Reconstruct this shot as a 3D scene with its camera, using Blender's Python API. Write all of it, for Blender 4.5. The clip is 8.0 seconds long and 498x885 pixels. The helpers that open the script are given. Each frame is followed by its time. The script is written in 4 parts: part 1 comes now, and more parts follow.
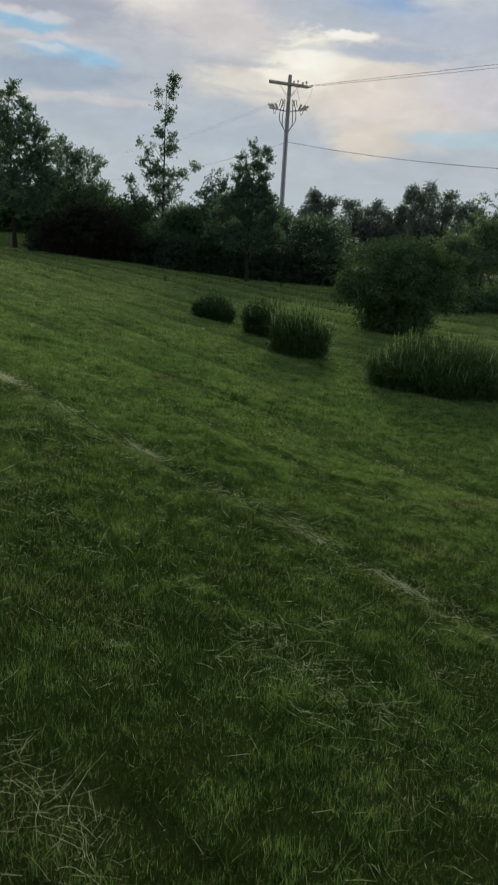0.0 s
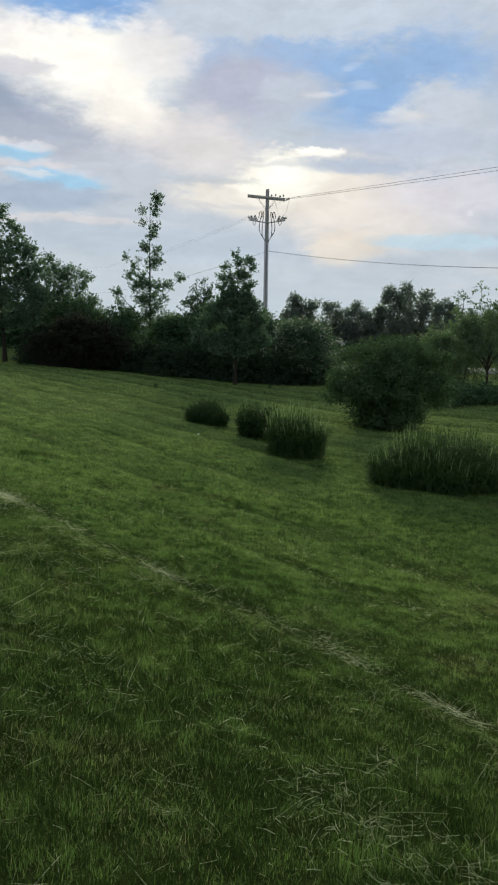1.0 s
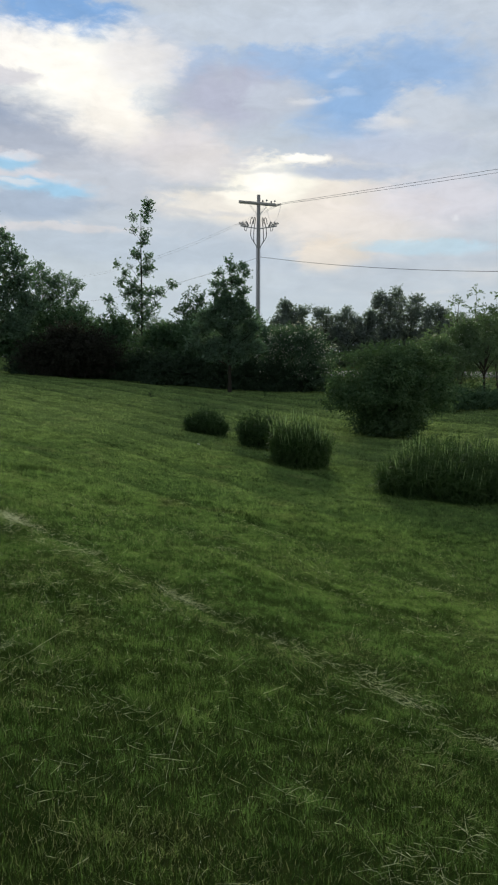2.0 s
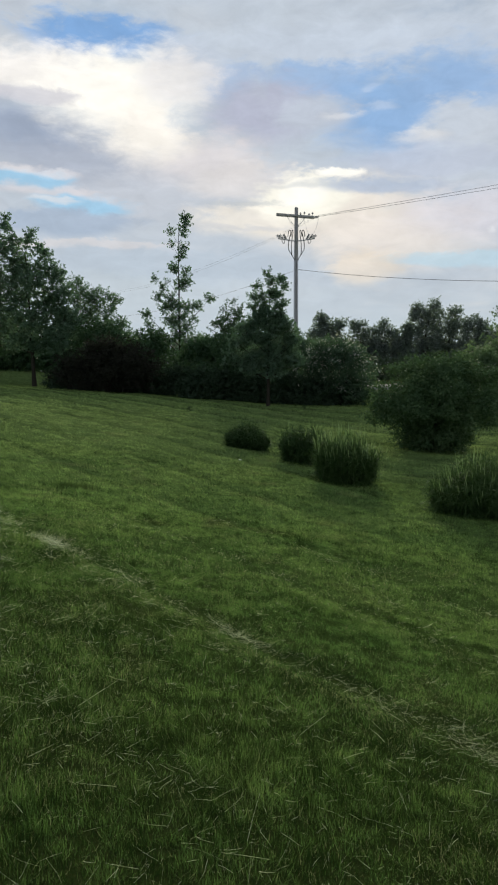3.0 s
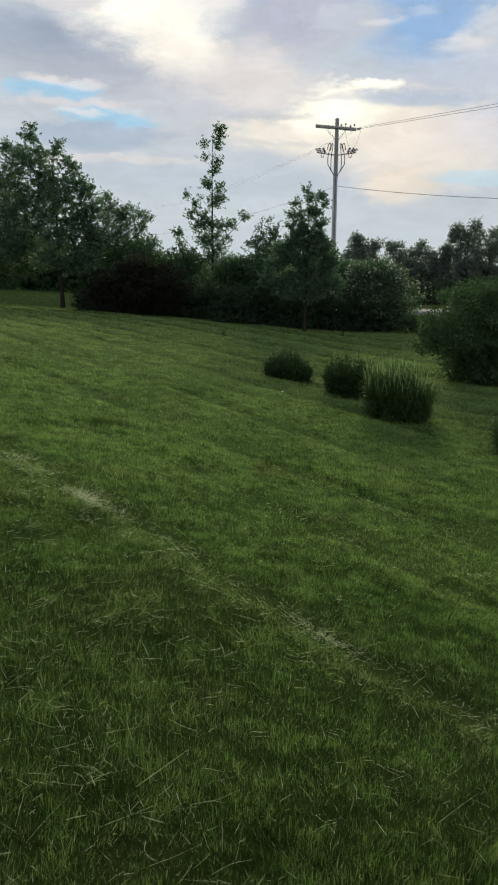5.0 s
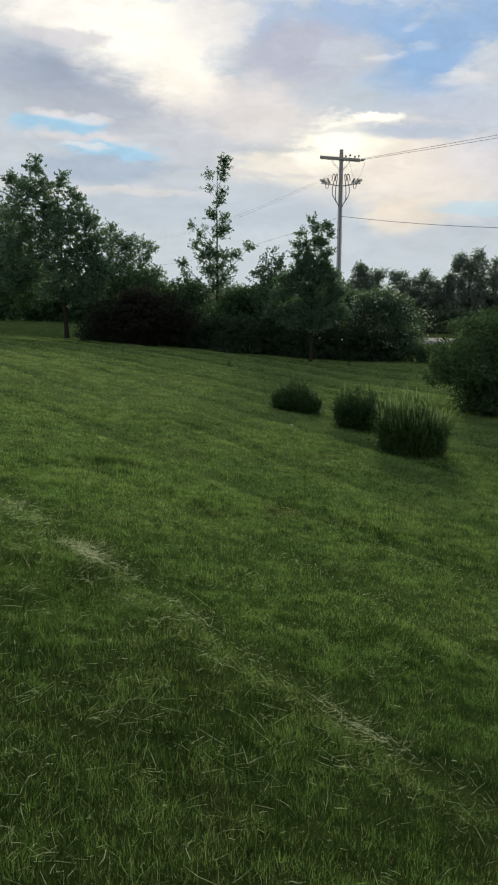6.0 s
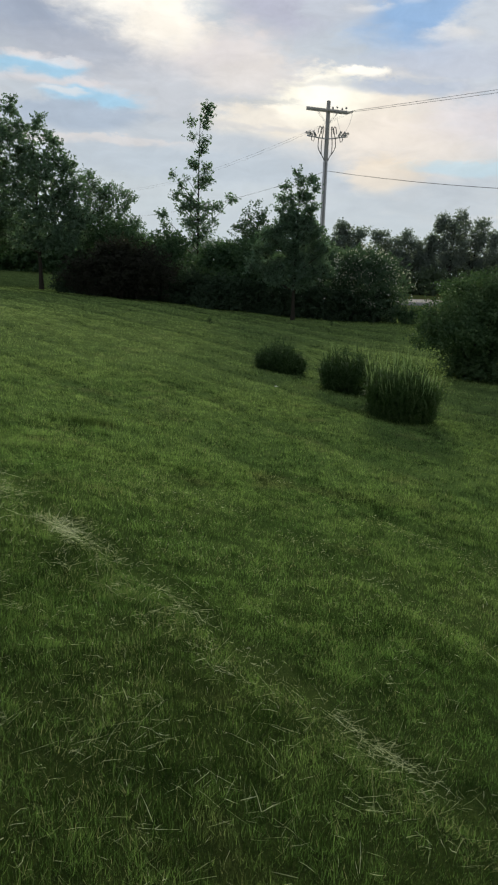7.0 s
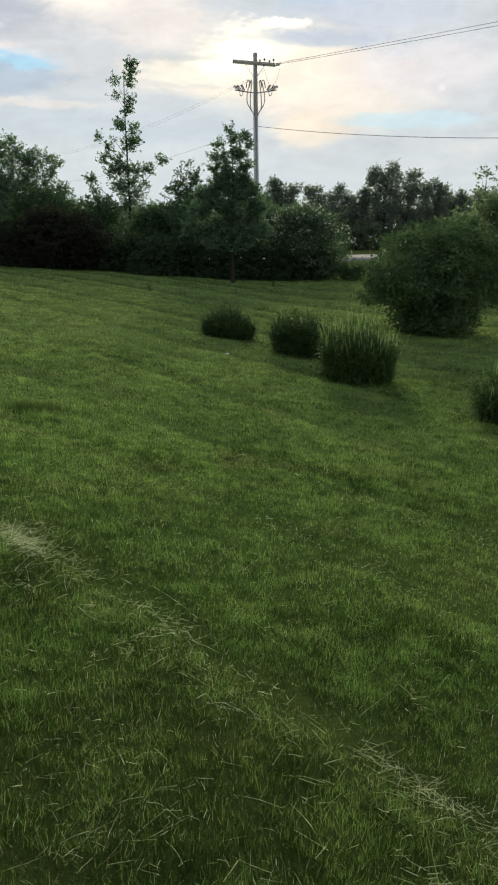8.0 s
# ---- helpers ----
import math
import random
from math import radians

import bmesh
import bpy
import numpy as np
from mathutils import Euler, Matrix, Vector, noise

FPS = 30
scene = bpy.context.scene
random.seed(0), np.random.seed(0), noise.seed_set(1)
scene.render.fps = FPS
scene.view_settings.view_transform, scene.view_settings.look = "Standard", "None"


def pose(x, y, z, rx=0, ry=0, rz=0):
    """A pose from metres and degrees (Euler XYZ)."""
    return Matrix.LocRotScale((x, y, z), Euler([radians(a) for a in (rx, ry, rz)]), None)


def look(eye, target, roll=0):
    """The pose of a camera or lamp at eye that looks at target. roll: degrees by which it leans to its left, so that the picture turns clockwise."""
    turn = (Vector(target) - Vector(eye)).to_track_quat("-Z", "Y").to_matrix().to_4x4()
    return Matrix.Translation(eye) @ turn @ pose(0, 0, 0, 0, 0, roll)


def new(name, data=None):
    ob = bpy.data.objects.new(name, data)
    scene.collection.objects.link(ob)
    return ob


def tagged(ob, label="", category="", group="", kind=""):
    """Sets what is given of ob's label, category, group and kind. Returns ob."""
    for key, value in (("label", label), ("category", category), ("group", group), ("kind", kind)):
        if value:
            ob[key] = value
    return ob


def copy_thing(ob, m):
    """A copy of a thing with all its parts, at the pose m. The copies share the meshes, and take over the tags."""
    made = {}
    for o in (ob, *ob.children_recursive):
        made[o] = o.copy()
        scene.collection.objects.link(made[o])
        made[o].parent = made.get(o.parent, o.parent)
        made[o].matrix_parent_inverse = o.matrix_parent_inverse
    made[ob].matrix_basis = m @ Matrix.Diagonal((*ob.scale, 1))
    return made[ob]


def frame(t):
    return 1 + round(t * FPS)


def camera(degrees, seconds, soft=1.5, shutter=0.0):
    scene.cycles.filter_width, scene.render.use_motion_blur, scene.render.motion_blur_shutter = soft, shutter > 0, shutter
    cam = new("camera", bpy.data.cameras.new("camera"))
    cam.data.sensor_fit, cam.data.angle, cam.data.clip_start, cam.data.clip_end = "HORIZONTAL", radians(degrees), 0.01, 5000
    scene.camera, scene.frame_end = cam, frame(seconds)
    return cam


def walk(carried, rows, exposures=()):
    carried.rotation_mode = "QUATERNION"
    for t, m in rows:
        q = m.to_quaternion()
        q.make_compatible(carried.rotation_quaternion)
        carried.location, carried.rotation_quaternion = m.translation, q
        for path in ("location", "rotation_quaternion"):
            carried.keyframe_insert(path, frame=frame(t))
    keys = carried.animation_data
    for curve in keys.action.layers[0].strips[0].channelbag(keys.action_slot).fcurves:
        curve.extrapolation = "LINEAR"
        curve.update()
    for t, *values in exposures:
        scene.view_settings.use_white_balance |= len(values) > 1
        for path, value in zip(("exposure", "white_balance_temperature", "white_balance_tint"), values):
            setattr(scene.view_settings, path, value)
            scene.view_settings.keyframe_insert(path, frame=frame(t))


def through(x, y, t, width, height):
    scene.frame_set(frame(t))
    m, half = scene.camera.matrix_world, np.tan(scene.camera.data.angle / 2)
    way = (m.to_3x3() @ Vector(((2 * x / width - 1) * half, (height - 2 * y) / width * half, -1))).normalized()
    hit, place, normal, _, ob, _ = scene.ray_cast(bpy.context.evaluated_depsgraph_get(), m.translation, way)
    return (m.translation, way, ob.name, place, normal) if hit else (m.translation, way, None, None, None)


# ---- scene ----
cam = camera(35.2, 8.0, 2.15, 0.14)
PATH = [
    (0, (-0.029, 0.565, 1.117), (0.007, 2.51, 0.652), 3.5),
    (0.5, (-0.119, 0.652, 1.122), (-0.088, 2.634, 0.856), 0.5),
    (1, (-0.237, 0.789, 1.166), (-0.183, 2.777, 0.952), 1.0),
    (1.2, (-0.26, 0.852, 1.158), (-0.175, 2.843, 0.991), 1.0),
    (2.3, (-0.588, 1.422, 1.196), (-0.533, 3.411, 0.991), -0.4),
    (2.5, (-0.619, 1.524, 1.194), (-0.604, 3.514, 0.999), -0.6),
    (3, (-0.67, 1.78, 1.188), (-0.68, 3.773, 1.024), -0.0),
    (3.5, (-0.79, 2.055, 1.228), (-0.796, 4.042, 1.0), 0.1),
    (4, (-0.887, 2.345, 1.223), (-0.921, 4.315, 0.878), 1.1),
    (4.5, (-0.948, 2.617, 1.229), (-1.03, 4.582, 0.865), 2.4),
    (4.7, (-0.978, 2.732, 1.232), (-1.059, 4.695, 0.857), 1.7),
    (5.8, (-1.085, 3.368, 1.297), (-1.158, 5.346, 1.014), -0.0),
    (6, (-1.124, 3.472, 1.288), (-1.212, 5.449, 1.002), 0.5),
    (6.5, (-1.25, 3.752, 1.301), (-1.32, 5.72, 0.95), 2.0),
    (7, (-1.303, 4.062, 1.271), (-1.324, 6.024, 0.88), 2.1),
    (7.5, (-1.38, 4.376, 1.237), (-1.357, 6.323, 0.779), 0.3),
    (8, (-1.492, 4.627, 1.284), (-1.373, 6.565, 0.804), -0.7),
]
walk(cam, [(t, look(eye, target, roll)) for t, eye, target, roll in PATH],
     [(0, -0.24, 6600, 10), (0.4, 0.06, 6500, 10), (1.0, 0.02, 6500, 10), (3.0, 0.0, 6500, 10), (3.5, -0.06, 6550, 10), (4.5, 0.05, 6700, 10), (6.5, 0.06, 6750, 10),
      (7.0, 0.05, 6720, 10), (7.5, -0.05, 6800, 10), (8.0, 0.28, 6980, 9)])

# ---- world and light ----
SUN_AZ, SUN_EL = 4.0, 15.5


class Nodes:
    """Short hand for shader node graphs."""

    def __init__(self, tree):
        self.t = tree
        tree.nodes.clear()

    def add(self, kind, **props):
        n = self.t.nodes.new(kind)
        if "operation" in props:
            n.operation = props["operation"]
        if "use_clamp" in props:
            n.use_clamp = props["use_clamp"]
        if "data_type" in props:
            n.data_type, n.blend_type = props["data_type"], props["blend_type"]
        if "interpolation_type" in props:
            n.interpolation_type = props["interpolation_type"]
        if "sky_type" in props:
            n.sky_type, n.sun_disc = props["sky_type"], props["sun_disc"]
        if "attribute_name" in props:
            n.attribute_name = props["attribute_name"]
        return n

    def link(self, a, b):
        self.t.links.new(a, b)

    def put(self, socket, v):
        if isinstance(v, bpy.types.NodeSocket):
            self.link(v, socket)
        else:
            socket.default_value = v

    def m(self, op, a, b=0.0, c=0.0, clamp=False):
        n = self.add("ShaderNodeMath", operation=op, use_clamp=clamp)
        self.put(n.inputs[0], a)
        self.put(n.inputs[1], b)
        self.put(n.inputs[2], c)
        return n.outputs[0]

    def vec(self, x, y, z):
        n = self.add("ShaderNodeCombineXYZ")
        for s, v in zip(n.inputs, (x, y, z)):
            self.put(s, v)
        return n.outputs[0]

    def noise(self, vec, scale, detail=4.0, rough=0.55, distort=0.0):
        n = self.add("ShaderNodeTexNoise")
        if vec is not None:
            self.link(vec, n.inputs["Vector"])
        n.inputs["Scale"].default_value = scale
        n.inputs["Detail"].default_value = detail
        n.inputs["Roughness"].default_value = rough
        n.inputs["Distortion"].default_value = distort
        return n.outputs["Fac"]

    def mix(self, fac, a, b, blend="MIX"):
        n = self.add("ShaderNodeMix", data_type="RGBA", blend_type=blend)
        self.put(n.inputs[0], fac)
        self.put(n.inputs[6], a if isinstance(a, bpy.types.NodeSocket) else (*a, 1))
        self.put(n.inputs[7], b if isinstance(b, bpy.types.NodeSocket) else (*b, 1))
        return n.outputs[2]

    def step(self, v, lo, hi):
        n = self.add("ShaderNodeMapRange", interpolation_type="SMOOTHSTEP")
        self.put(n.inputs[0], v)
        n.inputs[1].default_value, n.inputs[2].default_value = lo, hi
        return n.outputs[0]


def make_world():
    world = bpy.data.worlds.new("evening_sky")
    scene.world = world
    world.use_nodes = True
    g = Nodes(world.node_tree)
    d = g.add("ShaderNodeTexCoord").outputs["Generated"]
    sep = g.add("ShaderNodeSeparateXYZ")
    g.link(d, sep.inputs[0])
    x, y, z = sep.outputs
    zc = g.m("MAXIMUM", z, 0.0)
    # cloud sheet coordinates, flattened towards the horizon
    den = g.m("ADD", zc, 0.16)
    flat = g.vec(g.m("DIVIDE", x, den), g.m("DIVIDE", y, den), 0.0)
    big = g.noise(flat, 1.5, 4, 0.5, 0.3)
    fine = g.noise(flat, 4.2, 4, 0.47, 0.5)
    az = g.m("MULTIPLY", g.m("ARCTAN2", x, y), 57.2958)
    el = g.m("MULTIPLY", g.m("ARCSINE", z), 57.2958)
    # open sky, and broken cloud over all of it
    sky = g.add("ShaderNodeTexSky", sky_type="NISHITA", sun_disc=False)
    sky.sun_elevation, sky.sun_rotation = radians(SUN_EL), radians(SUN_AZ)
    sky.air_density, sky.dust_density, sky.ozone_density = 1.0, 0.3, 3.0
    blue = g.mix(1.0, sky.outputs[0], (SKY_BLUE, SKY_BLUE, SKY_BLUE), "MULTIPLY")
    blue = g.mix(1.0, blue, (0.25, 0.42, 0.69), "DARKEN")
    low = g.m("EXPONENT", g.m("MULTIPLY", zc, -7.0))
    cover = g.m("ADD", g.m("MULTIPLY", g.m("SUBTRACT", big, 0.5), 1.6), g.m("ADD", g.m("MULTIPLY", g.m("SUBTRACT", fine, 0.5), 0.3), g.m("MULTIPLY", low, 0.9)))
    bright = g.m("ADD", g.m("MULTIPLY", g.m("SUBTRACT", fine, 0.5), 1.4), g.m("MULTIPLY", g.m("SUBTRACT", big, 0.5), -0.7))
    ramp = g.add("ShaderNodeValToRGB")
    tones = ramp.color_ramp.elements
    tones[0].color, tones[1].color = (0.34, 0.395, 0.50, 1), (1.08, 1.035, 0.965, 1)
    tones.new(0.34).color = (0.565, 0.62, 0.685, 1)
    tones.new(0.66).color = (0.83, 0.80, 0.772, 1)
    g.link(g.step(bright, -0.75, 0.95), ramp.inputs[0])
    both = g.mix(g.step(cover, -0.60, 0.44), blue, ramp.outputs[0])
    # the cloud banks in the west: azimuth, elevation, half widths in degrees, colour, cover
    # blue gaps and grey cloud high up
    high_cloud = [
        (-0.2, 14.5, 31.28, 19.34, (0.6, 0.67, 0.75), 0.9),
        (-10.7, 22.5, 5.5, 1.5, (0.25, 0.45, 0.78), 1),
        (-4.6, 21.4, 2.88, 1.15, (0.62, 0.69, 0.8), 0.8),
        (7.5, 21.8, 11.11, 1.73, (0.64, 0.72, 0.83), 0.85),
        (-1.8, 19.8, 1.85, 1.4, (0.46, 0.59, 0.8), 0.8),
        (4.4, 20.1, 4.53, 1.23, (0.35, 0.53, 0.81), 0.8),
        (9.9, 18.1, 5.35, 2.96, (0.32, 0.51, 0.8), 1),
        (14.3, 18.9, 4.53, 2.55, (0.35, 0.53, 0.81), 0.95),
        (0.9, 18, 3.91, 1.89, (0.53, 0.56, 0.69), 1),
        (4.1, 17.9, 3.09, 1.15, (0.59, 0.65, 0.75), 0.9),
        (6, 17.8, 1.65, 0.29, (0.93, 0.93, 0.93), 0.42),
    ]
    # grey cloud in the middle of the sky
    middle_cloud = [
        (15, 16.9, 3.5, 1.56, (0.64, 0.7, 0.78), 0.95),
        (11.6, 16.4, 2.06, 0.41, (0.91, 0.89, 0.87), 0.51),
        (12.6, 14.8, 6.17, 1.15, (0.58, 0.64, 0.76), 0.8),
        (8.1, 19.6, 0.58, 0.29, (0.57, 0.69, 0.88), 0.48),
        (8.9, 18.3, 0.91, 0.33, (0.61, 0.72, 0.89), 0.51),
        (-14.6, 16.4, 6.17, 1.98, (0.39, 0.46, 0.59), 1),
        (-11.6, 14.3, 6.17, 1.81, (0.48, 0.53, 0.63), 0.9),
        (-3.8, 15, 4.53, 1.89, (0.85, 0.8, 0.8), 0.8),
        (-7.4, 12.4, 5.76, 1.81, (0.64, 0.68, 0.75), 0.8),
    ]
    # cloud lit by the hidden sun
    lit_cloud = [
        (-14.8, 20.2, 5.56, 1.73, (1.06, 1.02, 0.97), 0.9),
        (-9.6, 19.1, 5.56, 2.72, (1.18, 1.15, 1.06), 1),
        (-7.7, 16.8, 2.88, 2.14, (1.11, 1.06, 0.97), 0.95),
        (-5, 20.1, 2.88, 1.65, (0.93, 0.91, 0.91), 0.7),
        (-14.9, 18.6, 3.09, 0.53, (0.65, 0.65, 0.72), 0.7),
        (-0.6, 13.7, 4.53, 1.4, (0.83, 0.8, 0.79), 0.75),
        (-15.4, 13.2, 3.09, 0.75, (0.4, 0.69, 0.93), 0.9),
        (-11.7, 11.7, 3.5, 0.75, (0.4, 0.69, 0.93), 0.9),
        (-15.8, 13.9, 1.7, 0.34, (0.97, 0.91, 0.9), 0.58),
    ]
    # broken streaks over the oak
    low_streaks = [
        (-13.3, 13.7, 1.3, 0.3, (0.97, 0.91, 0.9), 0.5),
        (-15.3, 12.5, 2.2, 0.38, (0.85, 0.81, 0.83), 0.6),
        (-12.1, 12.7, 1.7, 0.32, (0.85, 0.81, 0.83), 0.6),
        (-10.4, 12.2, 1.3, 0.28, (0.85, 0.81, 0.83), 0.5),
        (-13.7, 11.9, 1.5, 0.24, (0.95, 0.9, 0.88), 0.55),
        (-13.2, 10.6, 5.35, 0.78, (0.45, 0.55, 0.69), 0.9),
        (-11.3, 9.3, 7, 0.37, (0.78, 0.76, 0.77), 0.75),
        (-5.9, 7.9, 12.35, 1.23, (0.55, 0.64, 0.74), 0.8),
        (-9.8, 6.1, 14.81, 1.23, (0.62, 0.7, 0.76), 0.7),
    ]
    # warm cloud round the pole
    evening_glow = [
        (6.7, 11.3, 6.17, 2.55, (0.97, 0.9, 0.8), 0.95),
        (1, 11.2, 5.35, 1.32, (0.97, 0.91, 0.81), 0.85),
        (10.1, 9.7, 5.35, 2.14, (0.94, 0.87, 0.8), 0.85),
        (8.6, 7.7, 2.6, 1.3, (0.98, 0.86, 0.71), 0.75),
        (3.3, 12.6, 3.5, 1.65, (1.11, 1.08, 0.95), 1),
        (3.1, 12.9, 1.73, 0.99, (1.18, 1.15, 1.06), 1),
        (6.1, 14.2, 1.25, 0.38, (1.18, 1.15, 1.06), 0.95),
        (-1, 12.2, 2.88, 0.21, (0.56, 0.61, 0.65), 0.55),
        (4.5, 13.5, 3.7, 0.25, (0.6, 0.65, 0.69), 0.5),
        (15.4, 11.3, 4.94, 1.98, (0.8, 0.78, 0.84), 0.75),
    ]
    # thin wisps
    wisps = [
        (14.5, 8.1, 4.53, 0.53, (0.55, 0.77, 0.9), 0.7),
        (2.6, 11.9, 3.2, 0.22, (1.15, 1.1, 0.98), 0.7),
        (-0.8, 10.7, 4.2, 0.25, (0.66, 0.68, 0.72), 0.5),
        (9, 13.3, 4.2, 0.55, (0.49, 0.58, 0.73), 0.8),
        (16.1, 10.2, 0.33, 0.29, (0.97, 0.99, 1.02), 0.48),
    ]
    wide = g.vec(g.m("MULTIPLY", az, 0.45), el, 4.3)
    bend = g.noise(wide, 0.20, 3, 0.55)
    bend_up = g.noise(wide, 0.27, 3, 0.55, 0.4)
    curl = g.noise(wide, 0.95, 5, 0.62, 0.5)
    curl_up = g.noise(wide, 1.25, 5, 0.60, 0.3)
    az2 = g.m("ADD", az, g.m("ADD", g.m("MULTIPLY", g.m("SUBTRACT", bend, 0.5), 4.2), g.m("MULTIPLY", g.m("SUBTRACT", curl, 0.5), 2.0)))
    el2 = g.m("ADD", el, g.m("ADD", g.m("MULTIPLY", g.m("SUBTRACT", bend_up, 0.5), 1.7), g.m("MULTIPLY", g.m("SUBTRACT", curl_up, 0.5), 1.0)))
    spot = g.vec(az2, el2, 0.0)
    ragged = g.m("MULTIPLY", g.m("SUBTRACT", curl_up, 0.5), 0.95)
    for a, e, wa, we, tint, amount in high_cloud + middle_cloud + lit_cloud + low_streaks + evening_glow + wisps:
        off = g.add("ShaderNodeVectorMath", operation="SUBTRACT")
        g.link(spot, off.inputs[0])
        off.inputs[1].default_value = (a, e, 0)
        part_of = g.add("ShaderNodeVectorMath", operation="MULTIPLY")
        g.link(off.outputs[0], part_of.inputs[0])
        part_of.inputs[1].default_value = (1 / wa, 1 / we, 0)
        reach = g.add("ShaderNodeVectorMath", operation="LENGTH")
        g.link(part_of.outputs[0], reach.inputs[0])
        edge = g.add("ShaderNodeMapRange", interpolation_type="SMOOTHSTEP")
        g.link(g.m("ADD", reach.outputs["Value"], ragged), edge.inputs[0])
        edge.inputs[1].default_value, edge.inputs[2].default_value = (1.28, 0.55) if we < 1.7 and amount > 0.6 else (1.45, 0.35)
        edge.inputs[3].default_value, edge.inputs[4].default_value = 0.0, amount
        both = g.mix(edge.outputs[0], both, tint)
    # soft relief in the cloud
    relief = g.m("ADD", 1.0, g.m("ADD", g.m("MULTIPLY", g.m("SUBTRACT", curl, 0.5), 0.34), g.m("MULTIPLY", g.m("SUBTRACT", bend_up, 0.5), 0.16)))
    both = g.mix(1.0, both, g.vec(relief, relief, relief), "MULTIPLY")
    # thin haze low over the horizon
    haze = g.m("EXPONENT", g.m("MULTIPLY", g.m("MAXIMUM", g.m("SUBTRACT", zc, 0.06), 0.0), -26.0))
    both = g.mix(g.m("MULTIPLY", haze, 0.85), both, (0.60, 0.695, 0.755))
    both = g.mix(g.step(z, -0.03, 0.0), (0.05, 0.06, 0.04), both)
    bg = g.add("ShaderNodeBackground")
    g.link(both, bg.inputs[0])
    bg.inputs[1].default_value = SKY_LEVEL
    out = g.add("ShaderNodeOutputWorld")
    g.link(bg.outputs[0], out.inputs[0])


SKY_BLUE, SKY_LEVEL = 0.10, 0.9
make_world()
sun = new("sun", bpy.data.lights.new("sun", "SUN"))
sun.data.energy, sun.data.angle, sun.data.color = 4.0, radians(13), (1.0, 0.91, 0.76)
sun.matrix_world = pose(0, 0, 30, 90 - SUN_EL, 0, 180 - SUN_AZ) @ pose(0, 0, 0, 0, 0, 0)


# ---- materials ----
def principled(g, **vals):
    b = g.add("ShaderNodeBsdfPrincipled")
    for k, v in vals.items():
        g.put(b.inputs[k.replace("_", " ")], v if not isinstance(v, tuple) else (*v, 1))
    return b


def bump(g, height, strength, distance):
    n = g.add("ShaderNodeBump")
    n.inputs["Strength"].default_value, n.inputs["Distance"].default_value = strength, distance
    g.link(height, n.inputs["Height"])
    return n.outputs[0]


def finish(g, shader):
    out = g.add("ShaderNodeOutputMaterial")
    g.link(shader, out.inputs[0])


def material(name):
    m = bpy.data.materials.new(name)
    m.use_nodes = True
    return m, Nodes(m.node_tree)


def leaf_material(name, dark, mid, light, through=0.4, gloss=0.65, patch=0.6, shine=0.15):
    """Foliage: colour by leaf and by patch, with light passing through."""
    m, g = material(name)
    at = g.add("ShaderNodeAttribute", attribute_name="tone")
    tone = at.outputs["Fac"]
    pos = g.add("ShaderNodeTexCoord").outputs["Object"]
    n = g.noise(pos, patch, 3)
    v = g.m("ADD", g.m("MULTIPLY", tone, 0.6), g.m("MULTIPLY", g.m("SUBTRACT", n, 0.3), 0.8))
    ramp = g.add("ShaderNodeValToRGB")
    e = ramp.color_ramp.elements
    e[0].position, e[0].color = 0.1, (*dark, 1)
    e[1].position, e[1].color = 0.95, (*light, 1)
    k = e.new(0.5)
    k.color = (*mid, 1)
    g.link(v, ramp.inputs[0])
    col = ramp.outputs[0]
    b = principled(g, Base_Color=col, Roughness=gloss)
    b.inputs["Specular IOR Level"].default_value = shine
    tr = g.add("ShaderNodeBsdfTranslucent")
    g.link(g.mix(1.0, col, (1.1, 1.25, 0.8), "MULTIPLY"), tr.inputs[0])
    mx = g.add("ShaderNodeMixShader")
    mx.inputs[0].default_value = through
    g.link(b.outputs[0], mx.inputs[1])
    g.link(tr.outputs[0], mx.inputs[2])
    finish(g, mx.outputs[0])
    return m


def bark_material(name, a, b, scale=9.0):
    m, g = material(name)
    pos = g.add("ShaderNodeTexCoord").outputs["Object"]
    mp = g.add("ShaderNodeMapping")
    g.link(pos, mp.inputs[0])
    mp.inputs["Scale"].default_value = (1, 1, 0.25)
    n = g.noise(mp.outputs[0], scale, 6, 0.65, 0.5)
    n2 = g.noise(pos, 1.1, 3)
    col = g.mix(g.m("ADD", g.m("MULTIPLY", n, 0.7), g.m("MULTIPLY", n2, 0.3), 0, True), a, b)
    p = principled(g, Base_Color=col, Roughness=0.9)
    p.inputs["Specular IOR Level"].default_value = 0.12
    g.link(bump(g, n, 0.6, 0.02), p.inputs["Normal"])
    finish(g, p.outputs[0])
    return m


def lawn_colour(g, pos):
    blot = g.noise(pos, 0.75, 5, 0.6)
    blot2 = g.noise(pos, 3.5, 5, 0.65)
    worn = g.noise(pos, 1.1, 4, 0.6, 0.4)
    a = g.mix(g.step(blot, 0.34, 0.66), (0.076, 0.148, 0.038), (0.106, 0.182, 0.049))
    a = g.mix(g.m("MULTIPLY", g.step(blot2, 0.42, 0.75), 0.34), a, (0.134, 0.200, 0.064))
    a = g.mix(g.m("MULTIPLY", g.step(worn, 0.56, 0.72), 0.5), a, (0.140, 0.148, 0.066))
    # paled and greyed with distance, for the hazier look of the far lawn
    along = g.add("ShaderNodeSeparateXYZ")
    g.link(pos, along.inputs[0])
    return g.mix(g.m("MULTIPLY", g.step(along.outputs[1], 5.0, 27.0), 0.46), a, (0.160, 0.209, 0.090))


